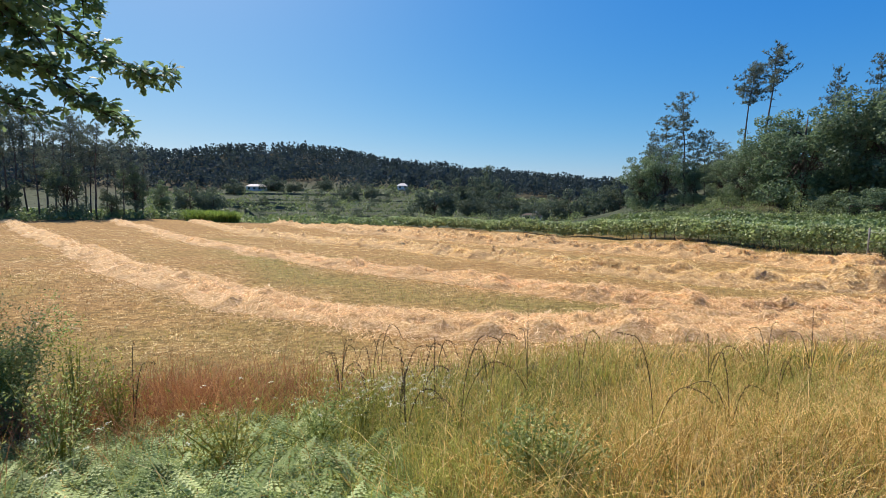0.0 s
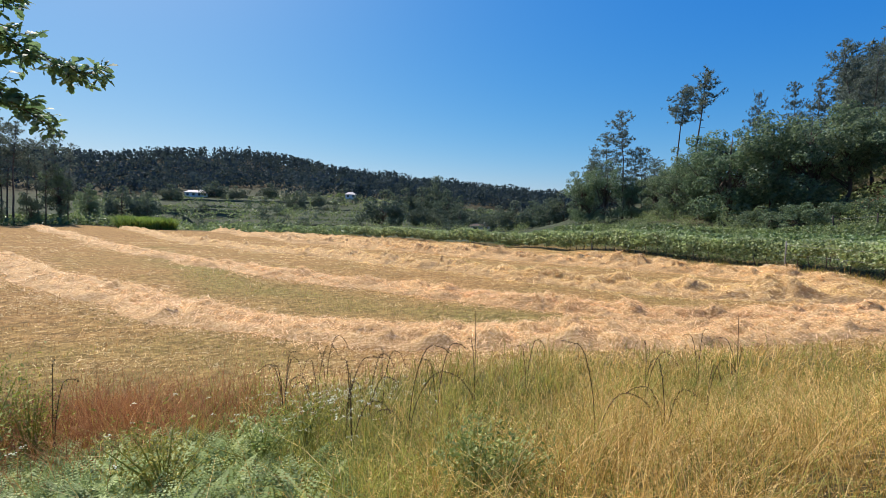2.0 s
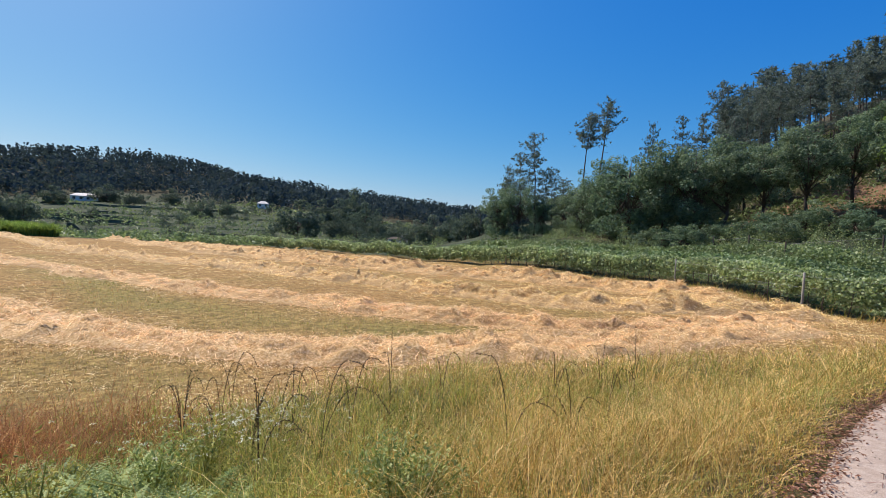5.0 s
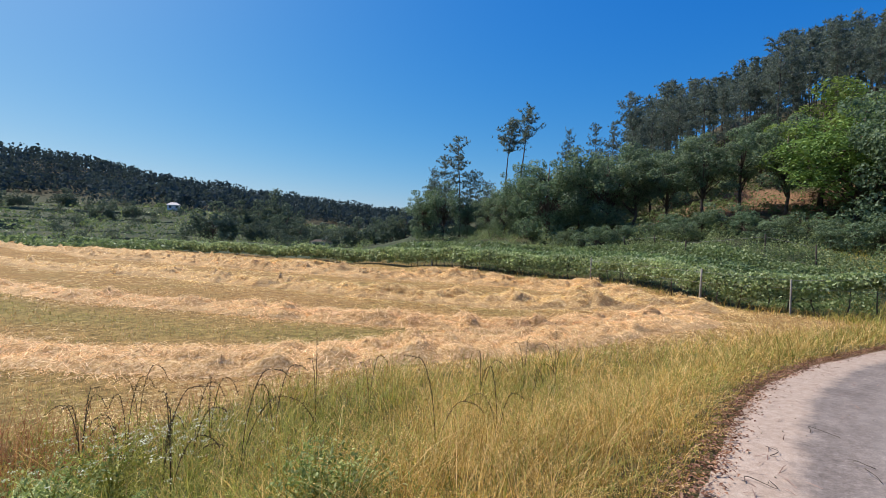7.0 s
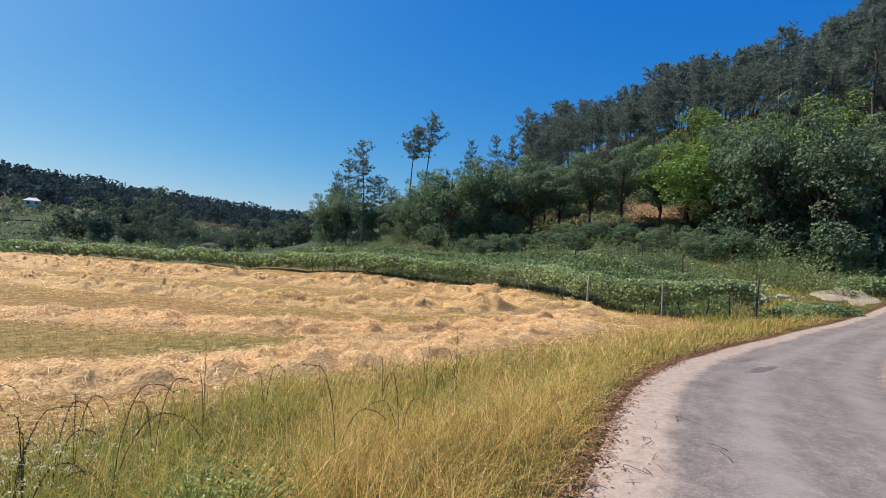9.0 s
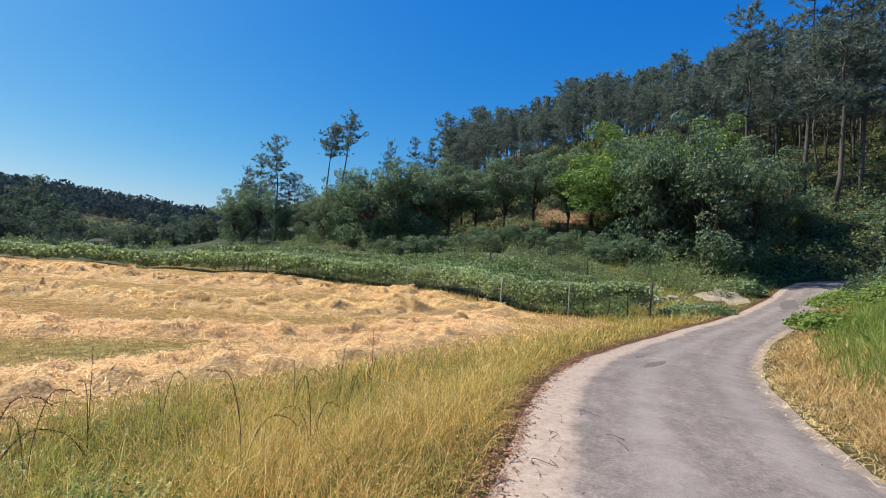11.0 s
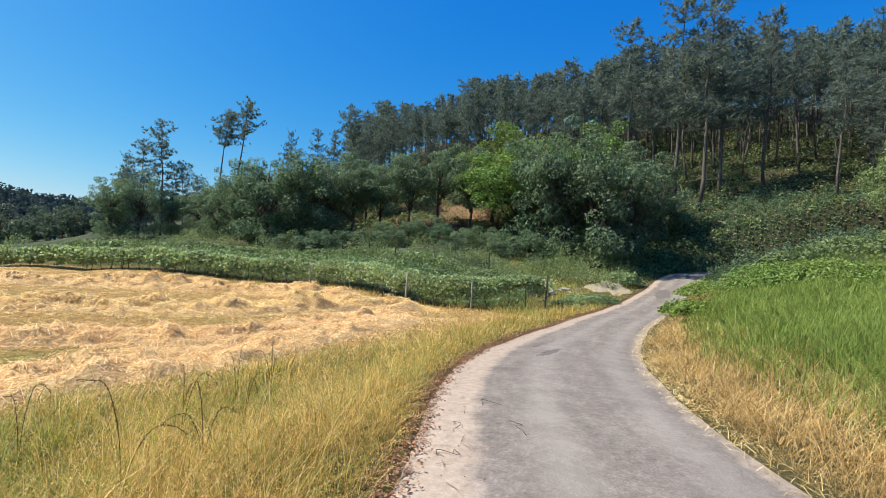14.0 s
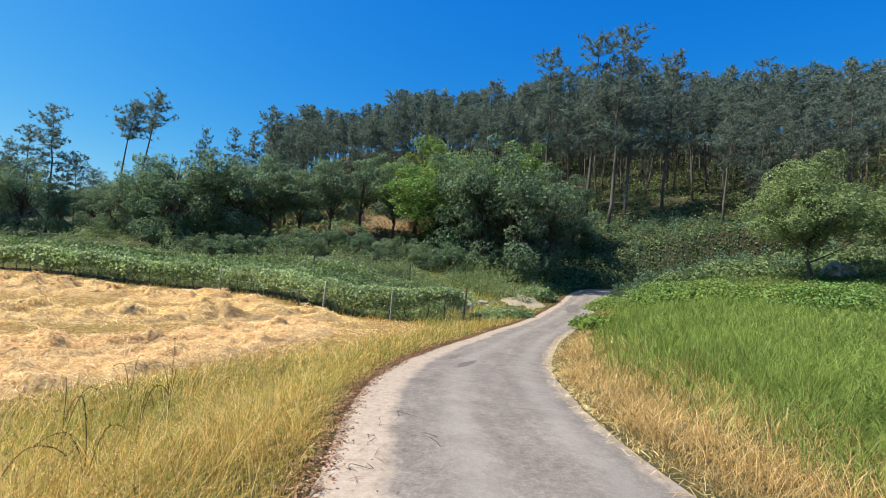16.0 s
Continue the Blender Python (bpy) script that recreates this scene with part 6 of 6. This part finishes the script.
def flowers():
    global rng
    rng = np.random.default_rng(741)
    buf = Buf()
    n = 190
    a, r = rng.normal(-5.5, 4.6, n), rng.normal(4.2, 0.5, n)
    x, y = at(a, r)
    z = land_z(x, y) + rng.uniform(0.42, 0.62, n)
    m = 9
    c = np.repeat(np.stack([x, y, z], 1), m, 0) + rng.normal(0, 0.014, (n * m, 3)) * [1, 1, 0.3]
    leaves(buf, c, unit(rand_dirs(n * m) * 0.5 + [0, 0, 1]), 0.009, rng.uniform(0, 1, n * m), 0.9)
    n = 22
    a, r = rng.uniform(-42, 3, n), rng.uniform(3.0, 5.0, n)
    x, y = at(a, r)
    c = np.repeat(np.stack([x, y, land_z(x, y) + rng.uniform(0.4, 0.6, n)], 1), m, 0) + rng.normal(0, 0.012, (n * m, 3)) * [1, 1, 0.3]
    leaves(buf, c, unit(rand_dirs(n * m) * 0.5 + [0, 0, 1]), 0.014, rng.uniform(0, 1, n * m), 0.9)
    tagged(new("white_flowers", buf.mesh("white_flowers", M_WHITE)), "small white umbel flowers among the grass", "flowers", kind="stuff")


flowers()


# ---- edges of the lane ----
def edge_litter():
    """Brown dead leaves under the grass, pine needles and stalks lying over the sandy edge."""
    global rng
    rng = np.random.default_rng(751)
    buf = Buf()
    n = 26000
    i = (rng.uniform(0.1, 1, n) ** 1.2 * 260 + 20).astype(int)
    t = RR[i] - RL[i]
    u = np.clip(rng.normal(-0.025, 0.03, n), -0.2, 0.03)
    p2 = RL[i] + t * u[:, None] + rng.normal(0, 0.05, (n, 2))
    g, rz = road_gap(p2[:, 0], p2[:, 1])
    z = np.where(g < 0.12, rz + 0.012, land_z(p2[:, 0], p2[:, 1]) + 0.03)
    p = np.stack([p2[:, 0], p2[:, 1], z + rng.uniform(0, 0.03, n)], 1)
    leaves(buf, p, unit(rand_dirs(n) * 0.5 + [0, 0, 1]), rng.uniform(0.015, 0.05, n), rng.uniform(0, 1, n), 0.45)
    tagged(new("dead_leaves", buf.mesh("dead_leaves", M_DEAD)), "reddish brown dead leaves along the lane's edge", "litter", kind="stuff")
    buf = Buf()
    n = 3600
    i = (rng.uniform(0.1, 1, n) ** 1.2 * 290 + 20).astype(int)
    p2 = RL[i] + (RR[i] - RL[i]) * (1.02 + np.clip(rng.normal(0, 0.035, n), -0.09, 0.12))[:, None] + rng.normal(0, 0.05, (n, 2))
    g, rz = road_gap(p2[:, 0], p2[:, 1])
    z = np.where(g < 0.12, rz + 0.02, land_z(p2[:, 0], p2[:, 1]) + 0.04)
    stalks(buf, np.stack([p2[:, 0], p2[:, 1], z + rng.uniform(0, 0.05, n)], 1), rng.uniform(0.06, 0.24, n), 0.005, 9, 0.12)
    tagged(new("fallen_straw", buf.mesh("fallen_straw", M_STRAW)), "dry golden grass stalks fallen over the lane's edge", "straw", kind="stuff")
    buf = Buf()
    n = 1000
    i = rng.integers(30, 260, n)
    u = np.clip(np.abs(rng.normal(0.02, 0.13, n)), 0, 0.5)
    u = np.where(rng.uniform(0, 1, n) < 0.25, 1.0 - u * 0.5, u)
    p2 = RL[i] + (RR[i] - RL[i]) * u[:, None]
    z = road_z(RC[i, 0]) + 0.05 * (1 - (2 * u - 1) ** 2) + 0.016
    p = np.stack([p2[:, 0], p2[:, 1], z], 1)
    stalks(buf, p, rng.uniform(0.06, 0.26, n), 0.006, 9, 0.03)
    tagged(new("fallen_twigs", buf.mesh("fallen_twigs", M_TWIG)), "thin brown twigs and needles lying on the lane", "twigs", kind="stuff")
    buf = Buf()
    n = 900
    i = rng.integers(30, 330, n)
    u = np.where(rng.uniform(0, 1, n) < 0.6, np.abs(rng.normal(0, 0.1, n)), 1 - np.abs(rng.normal(0, 0.07, n)))
    u = np.where(rng.uniform(0, 1, n) < 0.12, rng.uniform(0.1, 0.9, n), u)
    p2 = RL[i] + (RR[i] - RL[i]) * u[:, None]
    z = road_z(RC[i, 0]) + 0.05 * (1 - (2 * u - 1) ** 2) + 0.004
    s = rng.uniform(0.004, 0.011, n)[:, None]
    p = np.stack([p2[:, 0], p2[:, 1], z], 1)
    o = np.array([(1, 0, 0), (0, 1, 0), (-1, 0, 0), (0, -1, 0), (0, 0, 0.8), (0, 0, -0.8)])
    v = p[:, None] + o[None] * s[:, None] * rng.uniform(0.6, 1.2, (n, 6, 1))
    f = np.array([[0, 1, 4], [1, 2, 4], [2, 3, 4], [3, 0, 4], [1, 0, 5], [2, 1, 5], [3, 2, 5], [0, 3, 5]])
    buf.add(v, (np.arange(n)[:, None, None] * 6 + f[None]).reshape(-1, 3), 0.5)
    tagged(new("pebbles", buf.mesh("pebbles", M_SAND)), "small pale pebbles and grit on the lane", "pebbles", kind="stuff")


edge_litter()


def lane_z(x, y):
    """Height of the lane's surface at a place on it."""
    k = int(np.argmin((RC[:, 0] - x) ** 2 + (RC[:, 1] - y) ** 2))
    t = RR[k] - RL[k]
    u = float(((x - RL[k, 0]) * t[0] + (y - RL[k, 1]) * t[1]) / (t @ t))
    return float(road_z(RC[k:k + 1, 0])[0]) + 0.05 * (1 - (2 * u - 1) ** 2) + float(fbm(np.array([x * 0.9]), np.array([y * 0.9]), 8)[0] - 0.5) * 0.03


def tar_shade_patch(az, r, long, wide, turn, seed):
    """A thin ragged sheet of darker asphalt, for tar repairs and for painted shade towards the bend."""
    cx, cy = at(az, r)
    buf = Buf()
    m, rings = 30, 4
    c, q = math.cos(radians(turn)), math.sin(radians(turn))
    v = []
    for j in range(rings + 1):
        for i in range(m):
            a = 2 * math.pi * i / m
            f = j / rings * (1 + 0.6 * (vnoise(np.array([3 * math.cos(a) + 7]), np.array([3 * math.sin(a) + 7]), seed)[0] - 0.5))
            px, py = long * f * math.cos(a), wide * f * math.sin(a)
            x, y = cx + c * px - q * py, cy + q * px + c * py
            v.append((x, y, lane_z(x, y) + (0.008 if j < rings else -0.01)))
    f = []
    for j in range(rings):
        for i in range(m):
            a, b = j * m + i, j * m + (i + 1) % m
            f += [(a, a + m, b + m), (a, b + m, b)]
    buf.add(v, f)
    tagged(new("tar_shade_patch", buf.mesh("tar_shade_patch", M_TARSHADE, True)), "dark ragged patch in the worn asphalt: tar repair, painted shade towards the bend", "patch", "repair patches in the lane")


# two tar repairs, then tree shade painted as a dark sheet towards the bend
for az, r, long, wide, turn, seed in [(68.8, 11.2, 1.0, 0.14, 8, 3), (67.3, 12.6, 0.55, 0.1, 14, 5), (80.4, 36.5, 2.6, 0.6, 8, 7)]:
    tar_shade_patch(az, r, long, wide, turn, seed)


def lane_twig(az, r, turn, long, seed):
    """A dry forked twig lying on the lane."""
    x, y = at(az, r)
    g = np.random.default_rng(seed)
    root = new("fallen_twig")
    root.matrix_basis = pose(x, y, lane_z(x, y) + 0.012, 0, 0, turn)
    buf = Buf()
    pts = spline([(0, 0, 0), (long * 0.3, g.normal(0, 0.03), 0.012), (long * 0.7, g.normal(0, 0.05), 0.016), (long, g.normal(0, 0.06), 0.004)], 0.02)
    tube(buf, pts, np.linspace(0.0035, 0.0018, len(pts)), 5)
    part("stem", buf.mesh("stem", M_DPOST, True), root)
    buf = Buf()
    p = pts[len(pts) // 2]
    tube(buf, [p, p + [long * 0.16, long * 0.14, 0.01], p + [long * 0.24, long * 0.3, 0.0]], [0.0022, 0.0016, 0.001], 4)
    part("side_shoot", buf.mesh("side_shoot", M_DPOST, True), root)
    tagged(root, "dry forked brown twig lying on the lane", "twig", "twigs on the lane")


for az, r, turn, long, seed in [(66.6, 4.6, 40, 0.3, 1), (66.2, 4.9, 110, 0.22, 2), (56.5, 4.0, -20, 0.24, 3), (58.5, 4.7, 10, 0.2, 4), (52.5, 3.5, 20, 0.2, 5), (61.5, 5.6, -10, 0.2, 6), (55.5, 5.2, 0, 0.22, 7)]:
    lane_twig(az, r, turn, 0.8 * long, seed)


def rock(x, y, size, seed, material, label, name="stone", sink=0.3):
    bm = bmesh.new()
    bmesh.ops.create_icosphere(bm, subdivisions=2, radius=1)
    for v in bm.verts:
        k = 0.75 + 0.5 * noise.noise(v.co * 1.3 + Vector((seed, 0, 0)))
        v.co = Vector((v.co.x * size[0], v.co.y * size[1], v.co.z * size[2])) * k
    me = bpy.data.meshes.new(name)
    bm.to_mesh(me)
    bm.free()
    me.materials.append(material)
    ob = new(name, me)
    z = float(land_z(np.array([x]), np.array([y]))[0])
    ob.matrix_basis = pose(x, y, z + size[2] * (1 - sink) * 0.6, 0, 0, seed * 37)
    return tagged(ob, label, "stone", "stones beside the lane")


for az, r, s, k in [(68.9, 32, 0.32, 1), (69.5, 33, 0.25, 2), (70.2, 33.5, 0.3, 3), (68.3, 31, 0.2, 4), (71.5, 34, 0.22, 5), (70.8, 32.5, 0.18, 6)]:
    x, y = at(az, r)
    rock(x, y, (s * 1.6, s, s * 0.6), k, M_STONE, "pale rough stone lying beyond the vine row")
for az, r, s, k in [(104.0, 43, 0.75, 11), (104.9, 43.6, 0.6, 12), (103.2, 43.5, 0.5, 13)]:
    x, y = at(az, r)
    rock(x, y, (s, s * 0.8, s * 1.1), k, M_STONE, "white sunlit rock on the bank below the wood", "white_rock", 0.1)


def sand_patch():
    """Bare sandy turnout where a track leaves the lane."""
    buf = Buf()
    a, r = np.meshgrid(np.linspace(0, 2 * np.pi, 40, endpoint=False), np.linspace(0, 1, 8), indexing='ij')
    w = 1 + 0.25 * np.sin(3 * a + 1) + 0.15 * np.sin(7 * a)
    x, y = 36.4 + r * w * 3.8 * np.cos(a), 9.7 + r * w * 1.3 * np.sin(a) + 0.08 * (r * 4.5 * np.cos(a))
    z = land_z(x.ravel(), y.ravel()).reshape(x.shape) + 0.04 + 0.04 * (1 - r ** 2) - 0.09 * (r > 0.95)
    i, j = np.meshgrid(np.arange(40), np.arange(7), indexing='ij')
    i2 = (i + 1) % 40
    q, b, c, d = i * 8 + j, i * 8 + j + 1, i2 * 8 + j + 1, i2 * 8 + j
    buf.add(np.stack([x, y, z], -1), np.concatenate([np.stack([q, b, c], -1).reshape(-1, 3), np.stack([q, c, d], -1).reshape(-1, 3)]))
    tagged(new("sandy_mound", buf.mesh("sandy_mound", M_SAND, True)), "low mound of pale sand beside the lane", "sand")


sand_patch()


def bare_patch_grass():
    """Short dry and green growth between the vine row's end and the lane."""
    def p_dry(x, y, g):
        r, az = zone(x, y)
        return left_far(x, y) * 0.75 * sstep(0.3, 0.7, fbm(x / 2, y / 2, 91) + 0.25)

    def p_green(x, y, g):
        return left_far(x, y) * sstep(0.4, 0.6, fbm(x / 2.2, y / 2.2, 95))

    def left_far(x, y):
        return (y > np.interp(x, RC[:, 0], RC[:, 1])) * ((x - 36.4) ** 2 / 18 + (y - 9.7) ** 2 / 2.2 > 1)
    grass("clearing_dry_grass", 14000, 62, 81, 24, 47, 1.0, p_dry, (0.15, 0.4), 0.005, (0.2, 0.9), M_DRY, "short dry grass in the clearing by the lane", 761)
    grass("clearing_grass", 12000, 62, 82, 24, 48, 1.0, p_green, (0.2, 0.6), 0.006, (0.2, 0.8), M_GREEN, "tufts of green grass in the clearing by the lane", 762)


bare_patch_grass()


# ---- terraces across the valley ----
def terrace_wall(r, az0, az1, high, label):
    buf = Buf()
    az = np.arange(az0, az1, 0.25)
    rr = r + 6 * (fbm(az / 6, az * 0 + r, 17) - 0.5)
    x, y = at(az, rr)
    z = land_z(x, y, False)
    h = 0.6 * high * (0.7 + 0.6 * vnoise(az * 2, az * 0, int(r)))
    d = np.stack([x, y], 1) / np.hypot(x, y)[:, None] * 0.35
    v = np.stack([np.stack([x - d[:, 0], y - d[:, 1], z - 0.6], 1), np.stack([x - d[:, 0] * 0.8, y - d[:, 1] * 0.8, z + h], 1),
                  np.stack([x + d[:, 0], y + d[:, 1], z + h], 1), np.stack([x + d[:, 0], y + d[:, 1], z - 0.6], 1)], 1)
    n = len(az)
    f = []
    for k in range(3):
        i = np.arange(n - 1) * 4 + k
        f += [np.stack([i, i + 4, i + 5], 1), np.stack([i, i + 5, i + 1], 1)]
    buf.add(v, np.concatenate(f))
    tagged(new("terrace_wall", buf.mesh("terrace_wall", M_MOSSY)), label, "wall", "terrace walls")


for r, a0, a1, h in [(150, -22, -6, 0.8), (178, -24, -3, 0.9), (205, -26, -4, 1.0), (240, -24, -2, 1.0), (280, -26, -6, 1.1), (128, 2, 12, 0.7)]:
    terrace_wall(r, a0, a1, h, "long low grey stone terrace wall across the valley")


def terrace_growth():
    """Hedges, crops and weeds along the terraces of the valley floor."""
    global rng
    rng = np.random.default_rng(771)
    buf = Buf()
    n = 34000
    rows = np.array([112, 120, 135, 146, 160, 174, 190, 201, 222, 236, 260, 276, 305, 325])
    r = rng.choice(rows, n) + rng.normal(0, 2.2, n)
    az = rng.uniform(-31, 16, n)
    x, y = at(az, r + 6 * (fbm(az / 6, az * 0 + 3, 17) - 0.5))
    d = fbm(az * 1.2, r / 9, 88)
    keep = d > rng.uniform(0.35, 0.62, n)
    x, y, d, r = x[keep], y[keep], d[keep], r[keep]
    h = rng.uniform(0, 1, len(x)) * (0.5 + 3.0 * np.clip(d - 0.42, 0, 1) * 2)
    p = np.stack([x, y, land_z(x, y, False) + h], 1)
    leaves(buf, p, unit(rand_dirs(len(x)) + [0, 0, 0.6]), rng.uniform(0.35, 0.85, len(x)) * (r / 170), np.clip(rng.normal(0.5, 0.25, len(x)), 0, 1), 0.7)
    tagged(new("terrace_growth", buf.mesh("terrace_growth", M_UNDER)), "green hedges and crops along the valley terraces", "crops", kind="stuff")


terrace_growth()


# ---- rail at the foot of the wood ----
def rail_fence():
    root = new("rail_fence")
    ends = [at(39.6, 50), at(43.2, 49.5)]
    zs = [float(land_z(np.array([x]), np.array([y]))[0]) for x, y in ends]
    for (x, y), z in zip(ends, zs):
        buf = Buf()
        tube(buf, [(x, y, z - 0.2), (x, y, z + 0.6), (x + 0.02, y, z + 1.15)], [0.06, 0.055, 0.045], 7)
        part("post", buf.mesh("post", M_DPOST, True), root)
    for h in (0.95, 0.5):
        buf = Buf()
        tube(buf, [(ends[0][0], ends[0][1], zs[0] + h), ((ends[0][0] + ends[1][0]) / 2, (ends[0][1] + ends[1][1]) / 2, (zs[0] + zs[1]) / 2 + h - 0.05), (ends[1][0], ends[1][1], zs[1] + h)], 0.04, 6)
        part("rail", buf.mesh("rail", M_DPOST, True), root)
    tagged(root, "low grey wooden rail fence below the trees", "fence")


rail_fence()


def row_foot_grass():
    """Dry grass and weeds along the foot of the vine row."""
    def p(x, y, g):
        r, az = zone(x, y)
        d = r - np.interp(az, FIELD_AZ, FIELD_OUT)
        return np.exp(-((d - 0.2) / 0.9) ** 2) * (g > 0.6)
    grass("row_foot_grass", 80000, -14, 69, 22, 104, 1.1, p, (0.15, 0.5), 0.006, (0.2, 0.9), M_DRY, "brownish dry grass along the foot of the vines", 781, tint=(0.35, 0.25))
    grass("row_foot_weeds", 60000, -14, 69, 22, 104, 1.1, p, (0.15, 0.45), 0.007, (0.2, 0.9), M_GREEN, "green weeds along the foot of the vines", 782)


row_foot_grass()


def cutting_scrub():
    """Brambles and weeds on the bank behind the bend of the lane, coloured dark for its shade."""
    global rng
    rng = np.random.default_rng(791)
    buf = Buf()
    x, y = sector(30000, 80, 104, 44, 64, 1.0)
    g, _ = road_gap(x, y)
    d = fbm(x / 1.6, y / 1.6, 97)
    keep = (g > 0.25) & (g < 9) & (d > rng.uniform(0.1, 0.45, len(x)))
    x, y, d = x[keep], y[keep], d[keep]
    h = rng.uniform(0, 1, len(x)) ** 0.7 * (0.15 + 9.0 * np.clip(d - 0.35, 0, 1) * np.clip(fbm(x / 0.8, y / 0.8, 98) - 0.25, 0, 1))
    p = on_land(x, y) + np.stack([0 * h, 0 * h, h], 1)
    # low tints paint the hollow's shade into the leaves; dense clumps stay lighter
    leaves(buf, p, unit(rand_dirs(len(x)) + [-0.4, 0, 0.5]), rng.uniform(0.12, 0.3, len(x)), np.clip(rng.normal(0.3, 0.2, len(x)) + 0.9 * (d - 0.5), 0, 1), 0.6)
    tagged(new("cutting_scrub", buf.mesh("cutting_scrub", M_BROAD)), "dense brambles coloured shade-dark on the bank behind the bend", "scrub", kind="stuff")


cutting_scrub()
